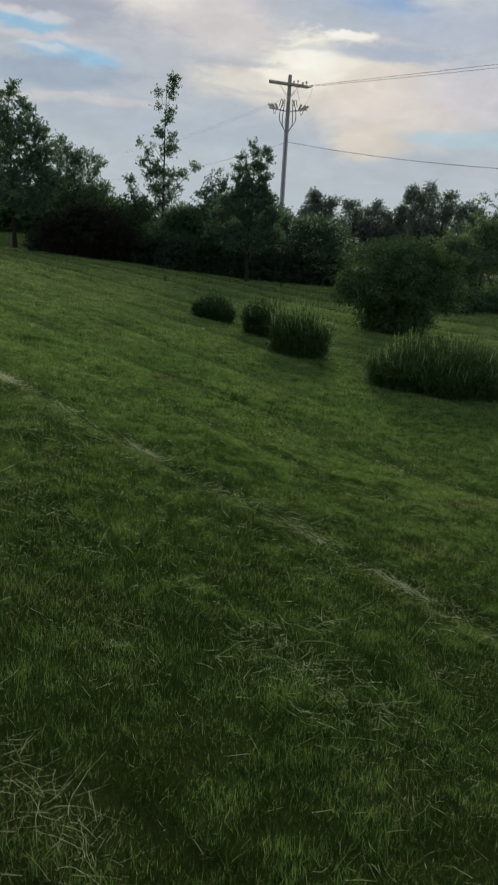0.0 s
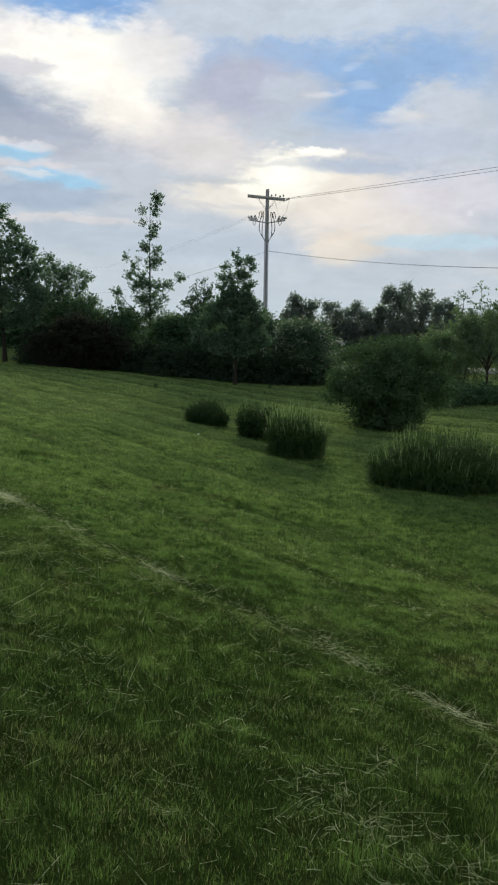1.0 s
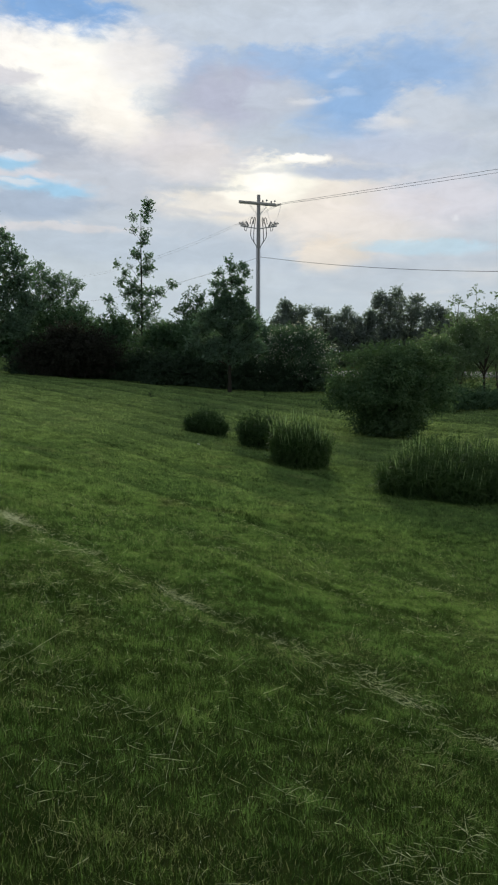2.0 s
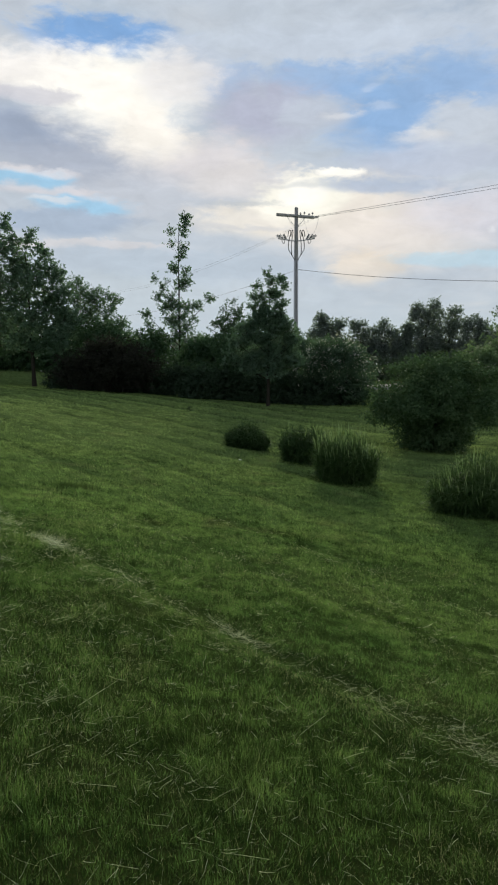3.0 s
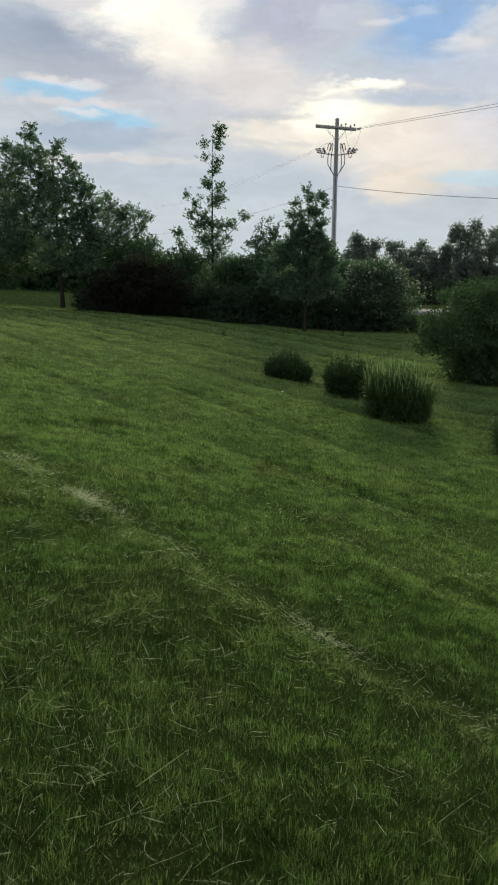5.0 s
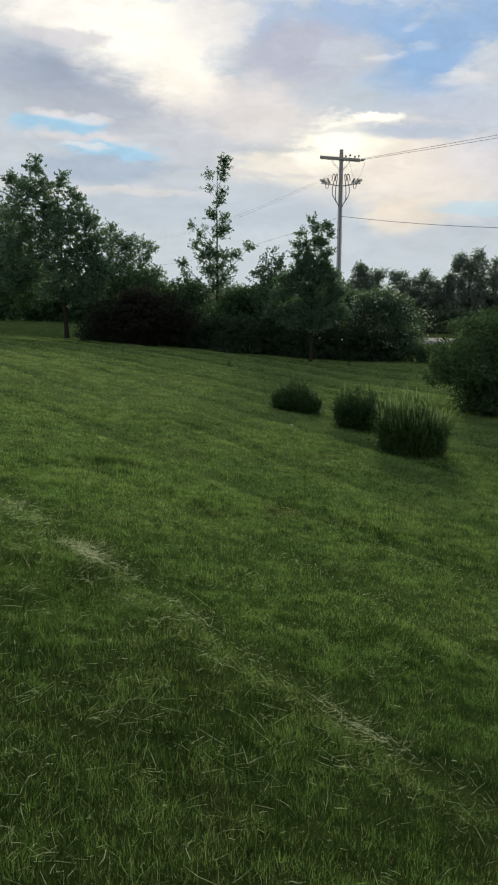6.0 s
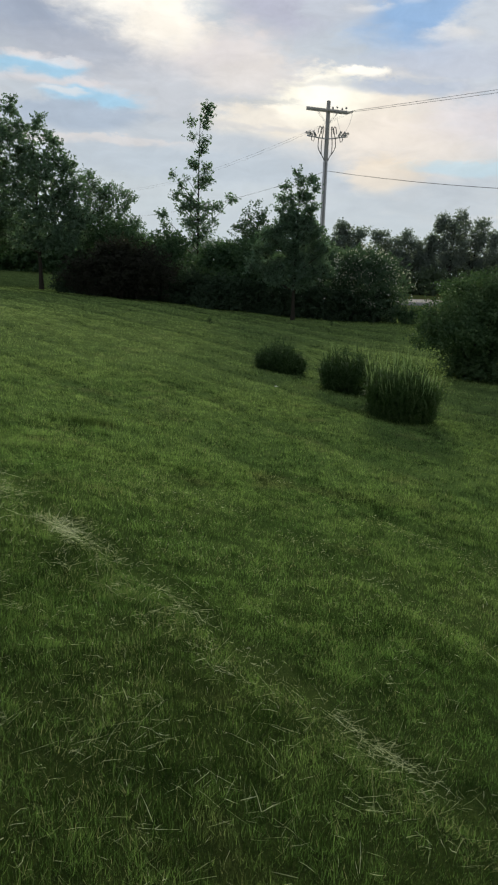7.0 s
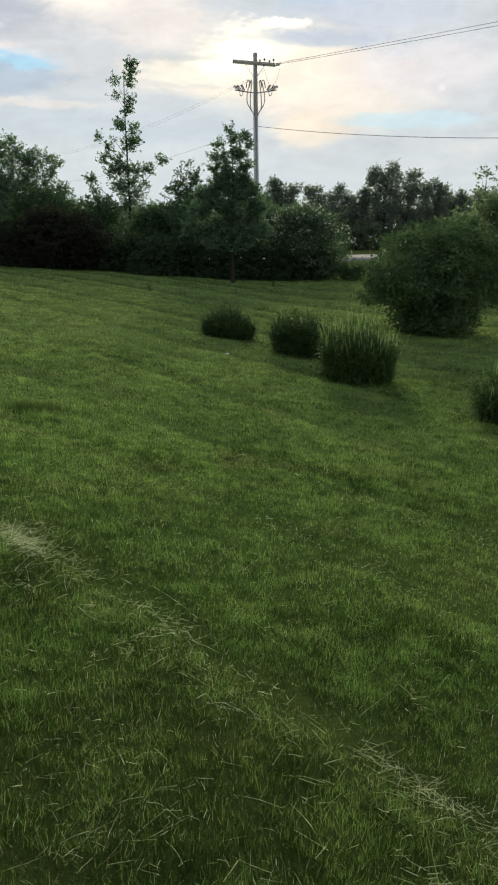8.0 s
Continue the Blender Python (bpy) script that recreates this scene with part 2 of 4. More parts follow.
def ground_material():
    m, g = material("lawn_soil_and_turf")
    pos = g.add("ShaderNodeNewGeometry").outputs["Position"]
    s = g.add("ShaderNodeSeparateXYZ")
    g.link(pos, s.inputs[0])
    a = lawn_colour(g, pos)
    fine = g.noise(pos, 34.0, 5, 0.7)
    mid = g.noise(pos, 9.0, 4, 0.6)
    a = g.mix(g.m("MULTIPLY", g.step(fine, 0.35, 0.7), 0.5), a, g.mix(0.55, a, (0.014, 0.022, 0.007)))
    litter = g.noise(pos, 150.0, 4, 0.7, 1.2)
    # soil and dead grass, darkened further for the shade between near blades
    shaded_thatch = g.mix(g.m("ADD", g.m("MULTIPLY", mid, 0.5), g.m("MULTIPLY", g.step(litter, 0.40, 0.66), 0.5)), (0.012, 0.022, 0.006), (0.066, 0.088, 0.026))
    a = g.mix(g.step(s.outputs[1], 4.0, 15.0), shaded_thatch, a)
    # rougher field beyond the mown part
    far = g.step(s.outputs[1], 60.0, 66.0)
    field = g.mix(g.noise(pos, 0.4, 5), (0.045, 0.07, 0.02), (0.12, 0.13, 0.05))
    a = g.mix(far, a, field)
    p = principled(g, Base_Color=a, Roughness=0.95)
    p.inputs["Specular IOR Level"].default_value = 0.0
    h = g.m("ADD", fine, g.m("MULTIPLY", mid, 1.5))
    g.link(bump(g, h, 1.0, 0.035), p.inputs["Normal"])
    finish(g, p.outputs[0])
    return m


def blade_material():
    m, g = material("grass_blade")
    pos = g.add("ShaderNodeNewGeometry").outputs["Position"]
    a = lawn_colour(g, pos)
    tone = g.add("ShaderNodeAttribute", attribute_name="tone").outputs["Fac"]
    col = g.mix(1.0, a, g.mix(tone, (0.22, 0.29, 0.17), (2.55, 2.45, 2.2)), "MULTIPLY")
    col = g.mix(g.step(tone, 0.93, 0.97), col, (0.32, 0.36, 0.15))
    p = principled(g, Base_Color=col, Roughness=0.6)
    p.inputs["Specular IOR Level"].default_value = 0.14
    tr = g.add("ShaderNodeBsdfTranslucent")
    g.link(col, tr.inputs[0])
    mx = g.add("ShaderNodeMixShader")
    mx.inputs[0].default_value = 0.42
    g.link(p.outputs[0], mx.inputs[1])
    g.link(tr.outputs[0], mx.inputs[2])
    finish(g, mx.outputs[0])
    return m


def plain_material(name, a, b, rough=0.7, scale=6.0, metal=0.0, relief=0.3):
    m, g = material(name)
    pos = g.add("ShaderNodeTexCoord").outputs["Object"]
    n = g.noise(pos, scale, 6, 0.65)
    n2 = g.noise(pos, scale * 0.13, 3)
    col = g.mix(g.m("ADD", g.m("MULTIPLY", n, 0.6), g.m("MULTIPLY", n2, 0.4)), a, b)
    p = principled(g, Base_Color=col, Roughness=rough, Metallic=metal)
    g.link(bump(g, n, relief, 0.01), p.inputs["Normal"])
    finish(g, p.outputs[0])
    return m


M_GROUND = ground_material()
M_BLADE = blade_material()
M_STRAW = leaf_material("dry_clippings", (0.36, 0.41, 0.20), (0.72, 0.75, 0.47), (0.94, 0.95, 0.76), 0.22, 0.5, 9.0)
M_POLE = bark_material("weathered_pole_wood", (0.28, 0.275, 0.275), (0.46, 0.45, 0.45), 14)
M_ARM = bark_material("crossarm_wood", (0.36, 0.345, 0.335), (0.55, 0.525, 0.51), 14)
M_PIPE = plain_material("grey_conduit", (0.42, 0.43, 0.45), (0.52, 0.53, 0.55), 0.5)
M_STEEL = plain_material("galvanised_steel", (0.30, 0.31, 0.33), (0.45, 0.46, 0.48), 0.45, metal=0.6)
M_PORCELAIN = plain_material("grey_porcelain", (0.17, 0.165, 0.17), (0.28, 0.275, 0.28), 0.3)
M_RUBBER = plain_material("black_cable", (0.045, 0.045, 0.05), (0.08, 0.08, 0.085), 0.6)
M_WIRE = plain_material("aluminium_line", (0.16, 0.165, 0.18), (0.24, 0.245, 0.26), 0.5)
# line metal paled, so the far span fades as in the sky's glare
M_FARWIRE = plain_material("paled_line", (0.55, 0.56, 0.58), (0.65, 0.66, 0.68), 0.5)
M_BARK = bark_material("grey_bark", (0.045, 0.038, 0.030), (0.11, 0.095, 0.075))
M_DARKBARK = bark_material("dark_bark", (0.020, 0.018, 0.014), (0.048, 0.042, 0.032))
M_OAK = leaf_material("oak_leaf", (0.082, 0.145, 0.103), (0.131, 0.208, 0.147), (0.204, 0.281, 0.206), 0.44, 0.6, 0.6, 0.25)
M_MAPLE = leaf_material("maple_leaf", (0.051, 0.094, 0.059), (0.087, 0.145, 0.091), (0.152, 0.219, 0.138), 0.32, 0.6, 0.6, 0.2)
M_SHRUB = leaf_material("shrub_leaf", (0.040, 0.080, 0.044), (0.074, 0.134, 0.071), (0.144, 0.221, 0.113), 0.26, 0.7, 0.6, 0.1)
# leaf colour darkened to carry the deep shade at the hedge's foot
M_SHADEDUNDER = leaf_material("shaded_undergrowth_leaf", (0.029, 0.049, 0.030), (0.043, 0.071, 0.044), (0.068, 0.106, 0.063), 0.22, 0.7, 0.6, 0.08)
M_BUSH = leaf_material("round_shrub_leaf", (0.040, 0.076, 0.037), (0.076, 0.129, 0.062), (0.202, 0.287, 0.138), 0.2, 0.75, 0.8, 0.04)
M_LIGHTSHRUB = leaf_material("light_shrub_leaf", (0.075, 0.122, 0.066), (0.135, 0.200, 0.108), (0.22, 0.28, 0.165), 0.36)
M_PURPLE = leaf_material("purple_leaf", (0.028, 0.030, 0.024), (0.036, 0.037, 0.029), (0.047, 0.046, 0.036), 0.25, 0.8, 0.6, 0.08)
# far leaves lightened and blued, the haze of distance put into their colour
M_HAZYFAR = leaf_material("hazy_far_tree_leaf", (0.15, 0.186, 0.186), (0.205, 0.246, 0.238), (0.25, 0.292, 0.272), 0.5, 0.7, 0.15)
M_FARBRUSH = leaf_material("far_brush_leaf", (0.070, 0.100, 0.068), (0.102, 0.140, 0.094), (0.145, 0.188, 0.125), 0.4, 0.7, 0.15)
M_BLOSSOM = leaf_material("white_blossom", (0.45, 0.46, 0.42), (0.6, 0.6, 0.56), (0.75, 0.75, 0.7), 0.3)
M_REED = leaf_material("tall_grass_leaf", (0.036, 0.074, 0.024), (0.067, 0.118, 0.039), (0.130, 0.190, 0.074), 0.26, 0.75, 1.5)
M_PLUME = leaf_material("pale_seed_head", (0.12, 0.195, 0.075), (0.18, 0.27, 0.115), (0.25, 0.34, 0.165), 0.3, 0.8, 1.5)
M_DARKREED = leaf_material("dark_tall_grass_leaf", (0.028, 0.060, 0.020), (0.050, 0.093, 0.033), (0.082, 0.134, 0.050), 0.24, 0.75, 1.5)
M_ROAD = plain_material("worn_asphalt", (0.13, 0.13, 0.13), (0.21, 0.21, 0.20), 0.9, 3.0)
M_LITTER = plain_material("white_plastic", (0.7, 0.7, 0.7), (0.85, 0.85, 0.85), 0.4, 8.0)


# ---- mesh helpers ----
def fast_mesh(name, verts, faces, mat, parent=None, tone=None, label="", smooth=False):
    """One mesh object from arrays of vertices and equal-sized faces."""
    me = bpy.data.meshes.new(name)
    verts = np.ascontiguousarray(verts, dtype=np.float32)
    faces = np.ascontiguousarray(faces, dtype=np.int32)
    n, k = faces.shape
    me.vertices.add(len(verts))
    me.vertices.foreach_set("co", verts.ravel())
    me.loops.add(n * k)
    me.loops.foreach_set("vertex_index", faces.ravel())
    me.polygons.add(n)
    me.polygons.foreach_set("loop_start", np.arange(0, n * k, k, dtype=np.int32))
    if smooth:
        me.polygons.foreach_set("use_smooth", np.ones(n, dtype=bool))
    if tone is not None:
        at = me.attributes.new("tone", "FLOAT", "POINT")
        at.data.foreach_set("value", np.ascontiguousarray(tone, dtype=np.float32))
    me.update(calc_edges=True)
    me.materials.append(mat)
    ob = new(name, me)
    if parent is not None:
        ob.parent = parent
    if label:
        ob["label"] = label
    return ob


def part(name, bm, mat, parent, label="", smooth=False):
    me = bpy.data.meshes.new(name)
    bm.to_mesh(me)
    bm.free()
    if smooth:
        for p in me.polygons:
            p.use_smooth = True
    me.materials.append(mat)
    ob = new(name, me)
    ob.parent = parent
    if label:
        ob["label"] = label
    return ob


def tube_arrays(points, radii, sides=7):
    """Vertices and quads of a tapered tube along points."""
    pts = np.asarray(points, float)
    rad = np.asarray(radii, float)
    n = len(pts)
    tan = np.gradient(pts, axis=0)
    tan /= np.linalg.norm(tan, axis=1)[:, None] + 1e-9
    ref = np.where(np.abs(tan[:, 2:3]) > 0.9, np.array([[1.0, 0, 0]]), np.array([[0, 0, 1.0]]))
    a = np.cross(tan, ref)
    a /= np.linalg.norm(a, axis=1)[:, None] + 1e-9
    b = np.cross(tan, a)
    ang = np.linspace(0, 2 * np.pi, sides, endpoint=False)
    ring = pts[:, None, :] + rad[:, None, None] * (np.cos(ang)[None, :, None] * a[:, None, :] + np.sin(ang)[None, :, None] * b[:, None, :])
    i = np.arange(n - 1)[:, None] * sides
    j = np.arange(sides)[None, :]
    j2 = (j + 1) % sides
    faces = np.stack([i + j, i + j2, i + sides + j2, i + sides + j], -1).reshape(-1, 4)
    return ring.reshape(-1, 3), faces


def joined(pieces):
    """Join (vertices, faces) pairs."""
    vs, fs, o = [], [], 0
    for v, f in pieces:
        vs.append(v)
        fs.append(f + o)
        o += len(v)
    return np.concatenate(vs), np.concatenate(fs)


def box(bm, size, m, bevel=0.0):
    r = bmesh.ops.create_cube(bm, size=1.0, matrix=m @ Matrix.Diagonal((*size, 1)))
    if bevel:
        es = list({e for v in r["verts"] for e in v.link_edges})
        bmesh.ops.bevel(bm, geom=es, offset=bevel, segments=1, affect="EDGES")


def cyl(bm, r1, r2, h, m, seg=10):
    bmesh.ops.create_cone(bm, cap_ends=True, segments=seg, radius1=r1, radius2=r2, depth=h, matrix=m)


def empty(name, loc, label, category, group="", kind=""):
    ob = new(name)
    ob.location = loc
    return tagged(ob, label, category, group, kind)


# ---- ground ----
YK = [-400, -50, -5, 0, 5, 9, 13, 17.5, 22, 30, 41, 50, 65, 74, 90, 120, 300, 4000]
PK = [0.3, 0.3, 0.15, -0.19, -0.58, -0.86, -0.96, -0.87, -0.79, -0.5, -0.15, -0.05, 0, 0.02, 0.6, 1.1, 1.4, 1.4]
SK = [-0.05, -0.1, -0.18, -0.2, -0.2, -0.19, -0.14, -0.12, -0.12, -0.09, -0.07, -0.06, -0.04, -0.02, 0, 0, 0, 0]
LONG = np.arange(-400, 4000, 0.5)
SOFT = np.exp(-0.5 * (np.arange(-8, 9) * 0.5 / 1.5) ** 2)
SOFT /= SOFT.sum()
RISE = np.convolve(np.pad(np.interp(LONG, YK, PK), 8, mode="edge"), SOFT, "valid")
CROSS = np.convolve(np.pad(np.interp(LONG, YK, SK), 8, mode="edge"), SOFT, "valid")


def value_noise(x, y, seed, size):
    """Smooth random field between 0 and 1."""
    r = np.random.RandomState(seed).rand(64, 64)
    a, b = x / size, y / size
    i, j = np.floor(a).astype(int), np.floor(b).astype(int)
    fa, fb = a - i, b - j
    fa, fb = fa * fa * (3 - 2 * fa), fb * fb * (3 - 2 * fb)
    p, q = r[i % 64, j % 64], r[(i + 1) % 64, j % 64]
    s, t = r[i % 64, (j + 1) % 64], r[(i + 1) % 64, (j + 1) % 64]
    return (p * (1 - fa) + q * fa) * (1 - fb) + (s * (1 - fa) + t * fa) * fb


# the mower's rows: distance across them, strength
FURROWS = ((1.12, 0.7), (2.6, 0.3), (3.93, 1.0), (5.66, 0.55), (7.18, 0.9), (9.25, 0.8), (10.6, 0.4), (12.0, 0.9), (13.6, 0.5), (15.1, 1.0), (17.4, 0.6), (19.0, 0.9), (21.6, 0.8), (24.0, 0.9), (26.6, 0.7))


def rows(x, y):
    """How far a place lies on a row's pale crest, and in the furrow beside it, 0 to 1."""
    u = 0.756 * x + 0.655 * y + 0.22 * (value_noise(x + 70, y + 70, 31, 2.2) - 0.5) + 0.10 * (value_noise(x, y, 32, 0.6) - 0.5)
    wear = np.clip(2.2 * value_noise(x + 30, y + 30, 33, 0.8) - 0.55, 0.0, 1)
    crest, furrow = 0, 0
    for row, strong in FURROWS:
        crest = crest + strong * np.exp(-((u - row) / (0.10 + 0.020 * max(row - 4, 0))) ** 2)
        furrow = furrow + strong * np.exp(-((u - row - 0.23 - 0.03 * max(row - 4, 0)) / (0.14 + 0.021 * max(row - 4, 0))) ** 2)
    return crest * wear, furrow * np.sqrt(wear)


def band(u):
    """The mower's passes by turns a little lighter and darker."""
    turn = np.searchsorted(np.array([row for row, _ in FURROWS[::2]]), u)
    return np.where(turn % 2 == 0, 0.040, -0.030)


def ground_z(x, y):
    """Height of the swale-shaped lawn and the field behind it."""
    x, y = np.asarray(x, float), np.asarray(y, float)
    across = np.where(x < 0, 25 * np.tanh(x / 25), 2.5 * np.tanh(x / 2.5))
    mown = np.clip((46 - y) / 6, 0, 1) * np.clip((y + 6) / 4, 0, 1)
    crest, furrow = rows(x, y)
    lumps = 0.006 * np.sin(1.7 * x + 0.6 * y) * np.sin(1.3 * y) + 0.010 * (value_noise(x + 11, y + 11, 35, 0.35) - 0.5)
    back = 1.0 * np.clip((y - 46) / 14, 0, 1) ** 1.3 * np.clip((-8 - x) / 6, 0, 1) * np.clip((90 - y) / 25, 0, 1)
    return np.interp(y, LONG, RISE) + np.interp(y, LONG, CROSS) * across + mown * (0.006 * crest - 0.026 * furrow + lumps) + back


def spaced(stops):
    out = []
    for a, b, step in stops:
        out += list(np.arange(a, b, step))
    return np.array(out + [stops[-1][1]])


def build_ground():
    ys = spaced([(-3000, -200, 400), (-200, -20, 20), (-20, 0, 2), (0, 2, 0.3), (2, 12, 0.13), (12, 30, 0.3), (30, 60, 0.75), (60, 130, 2), (130, 400, 20), (400, 3600, 400)])
    xs = spaced([(-3000, -200, 400), (-200, -40, 20), (-40, -12, 2), (-12, -4, 0.3), (-4, 4, 0.14), (4, 10, 0.3), (10, 40, 2), (40, 200, 20), (200, 3000, 400)])
    gx, gy = np.meshgrid(xs, ys)
    gz = ground_z(gx, gy)
    v = np.stack([gx, gy, gz], -1).reshape(-1, 3)
    nx = len(xs)
    i = (np.arange(len(ys) - 1)[:, None] * nx + np.arange(nx - 1)[None, :])
    f = np.stack([i, i + 1, i + nx + 1, i + nx], -1).reshape(-1, 4)
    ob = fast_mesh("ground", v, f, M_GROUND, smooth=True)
    tagged(ob, "mown green lawn sloping into a shallow swale", "lawn", kind="structure")


def build_road():
    xs = np.arange(-260, 261, 4.0)
    y0, y1 = 76.5, 88.0
    ys = np.array([y0, y0 + 0.01, (y0 + y1) / 2, y1 - 0.01, y1])
    lift = np.array([-0.05, 0.02, 0.07, 0.02, -0.05])
    gx, gy = np.meshgrid(xs, ys)
    gz = ground_z(gx * 0 + 20, gy) + lift[:, None]
    v = np.stack([gx, gy, gz], -1).reshape(-1, 3)
    nx = len(xs)
    i = (np.arange(len(ys) - 1)[:, None] * nx + np.arange(nx - 1)[None, :])
    f = np.stack([i, i + 1, i + nx + 1, i + nx], -1).reshape(-1, 4)
    road = fast_mesh("road", v, f, M_ROAD)
    tagged(road, "worn grey asphalt road behind the shrubs", "road", kind="structure")


def scatter_in(rng, n, y0, y1):
    """Places over the part of the lawn that lies along the walk."""
    y = np.sqrt(rng.uniform(y0 ** 2, y1 ** 2, n)) * (1 + 0.03 * np.clip(rng.normal(0, 1, n), -2.5, 2.5))
    x = rng.uniform(-1, 1, n) * (0.36 * y + 0.45) * (0.94 + 0.55 * rng.rand(n) ** 5) - 0.05
    return x, y


def blade_arrays(rng, x, y, height, width, lean, tone, way):
    """Grass blades, leaning the way their tuft leans: one pointed sliver each."""
    n = len(x)
    crest, furrow = rows(x, y)
    u = 0.756 * x + 0.655 * y
    h = height * rng.uniform(0.5, 1.3, n) * (0.45 + 0.40 * value_noise(x, y, 3, 0.4) + 0.60 * value_noise(x, y, 4, 0.11))
    h = h * (1 - 0.25 * np.clip(furrow, 0, 1)) * np.where(u < 3.85, 1.22, 1.0)
    deep = np.exp(-((x + 3.42) / 0.34) ** 2 - ((y - 13.55) / 0.30) ** 2)
    h = h * (1 + 1.3 * deep)
    tone = tone * (1 - 0.9 * deep)
    tilt = np.abs(rng.normal(0, lean, n)) + np.where(tone > 0.95, rng.uniform(0, 0.9, n), 0)
    dx, dy = np.sin(tilt) * np.cos(way), np.sin(tilt) * np.sin(way)
    w = width * rng.uniform(0.6, 1.3, n)
    a = rng.uniform(0, np.pi, n)
    base = np.stack([x, y, ground_z(x, y) - 0.004], -1)
    side_v = np.stack([np.cos(a) * w / 2, np.sin(a) * w / 2, np.zeros(n)], -1)
    tip = base + np.stack([dx * h, dy * h, np.cos(tilt) * h], -1)
    v = np.stack([base - side_v, base + side_v, tip], 1).reshape(-1, 3)
    return v, np.arange(3 * n).reshape(n, 3), np.repeat(tone, 3)


def build_lawn_blades():
    rng = np.random.RandomState(11)
    # from and to along the lawn, blades a square metre, height, width, tuft size
    zones = [(1.4, 5.2, 27500, 0.036, 0.0022, 0.015), (5.0, 8.6, 20000, 0.037, 0.0024, 0.016), (8.0, 12.4, 7000, 0.042, 0.0042, 0.025), (11.6, 18.6, 2600, 0.046, 0.0082, 0.05), (17.5, 29.0, 820, 0.046, 0.0155, 0.09), (28.0, 47.0, 220, 0.050, 0.033, 0.16)]
    vs, fs, ts, o = [], [], [], 0
    for k, (y0, y1, dens, h, w, size) in enumerate(zones):
        area = 0.36 * (y1 ** 2 - y0 ** 2) + 0.9 * (y1 - y0)
        n = int(area * dens)
        cx, cy = scatter_in(rng, n // 12, y0, y1)
        own = rng.randint(0, len(cx), n)
        x, y = scatter_in(rng, n, y0, y1)
        tuft = rng.rand(n) < 0.6
        x[tuft] = cx[own[tuft]] + rng.normal(0, size, tuft.sum())
        y[tuft] = cy[own[tuft]] + rng.normal(0, size, tuft.sum())
        way = np.where(tuft, rng.uniform(0, 2 * np.pi, len(cx))[own] + rng.normal(0, 0.7, n), rng.uniform(0, 2 * np.pi, n))
        mood = np.where(tuft, rng.normal(0, 0.24, len(cx))[own], 0)
        crest, furrow = rows(x, y)
        u = 0.756 * x + 0.655 * y
        # tone also climbs with distance, painting lit far tips and dark near gaps
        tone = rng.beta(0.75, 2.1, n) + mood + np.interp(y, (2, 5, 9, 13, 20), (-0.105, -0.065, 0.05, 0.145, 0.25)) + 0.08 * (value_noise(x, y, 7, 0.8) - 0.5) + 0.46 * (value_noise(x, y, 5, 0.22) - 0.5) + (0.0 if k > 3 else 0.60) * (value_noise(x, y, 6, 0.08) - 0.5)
        # furrow blades toned darker, painting the shade that lies in the tracks
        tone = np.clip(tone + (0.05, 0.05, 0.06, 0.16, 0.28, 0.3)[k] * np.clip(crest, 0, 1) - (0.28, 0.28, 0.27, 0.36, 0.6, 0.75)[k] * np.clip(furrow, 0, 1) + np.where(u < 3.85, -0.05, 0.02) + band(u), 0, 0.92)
        share = 0.055 + 0.20 * np.clip(crest, 0, 1) + 0.12 * np.clip(4 * value_noise(x, y, 15, 0.45) - 2.4, 0, 1)
        tone[rng.rand(n) < share * (1.0, 1.0, 0.8, 0.35, 0.1, 0.0)[k]] = 1.0
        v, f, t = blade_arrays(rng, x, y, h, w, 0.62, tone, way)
        vs.append(v), fs.append(f + o), ts.append(t)
        o += len(v)
    # coarser grass on the rest of the lawn
    n, near = 60000, 60000
    x = np.concatenate([rng.uniform(-17, 15, n), rng.normal(-0.5, 4.0, near)])
    y = np.concatenate([rng.uniform(-8, 46, n), rng.normal(3.0, 4.0, near)])
    out = (np.abs(x + 0.05) > 0.36 * np.maximum(y, 0) + 0.45) | (y < 1.6)
    x, y = x[out], y[out]
    crest, furrow = rows(x, y)
    # shade in the furrows painted into the blade tone here too
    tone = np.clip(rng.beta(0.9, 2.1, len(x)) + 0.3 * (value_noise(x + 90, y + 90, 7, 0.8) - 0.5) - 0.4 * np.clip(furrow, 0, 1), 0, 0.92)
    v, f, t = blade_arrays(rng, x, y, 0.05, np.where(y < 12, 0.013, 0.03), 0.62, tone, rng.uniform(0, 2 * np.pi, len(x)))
    vs.append(v), fs.append(f + o), ts.append(t)
    o += len(v)
    # the lawn running on behind the oak
    n = 30000
    x, y = rng.uniform(-27, -9, n), rng.uniform(46, 60, n)
    tone = np.clip(rng.beta(0.8, 2.1, n) + 0.12, 0, 0.92)
    v, f, t = blade_arrays(rng, x, y, 0.055, 0.036, 0.62, tone, rng.uniform(0, 2 * np.pi, n))
    vs.append(v), fs.append(f + o), ts.append(t)
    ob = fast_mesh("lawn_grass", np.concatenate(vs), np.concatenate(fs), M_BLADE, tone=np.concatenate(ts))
    tagged(ob, "short mown green grass blades of the lawn", "grass", kind="stuff")


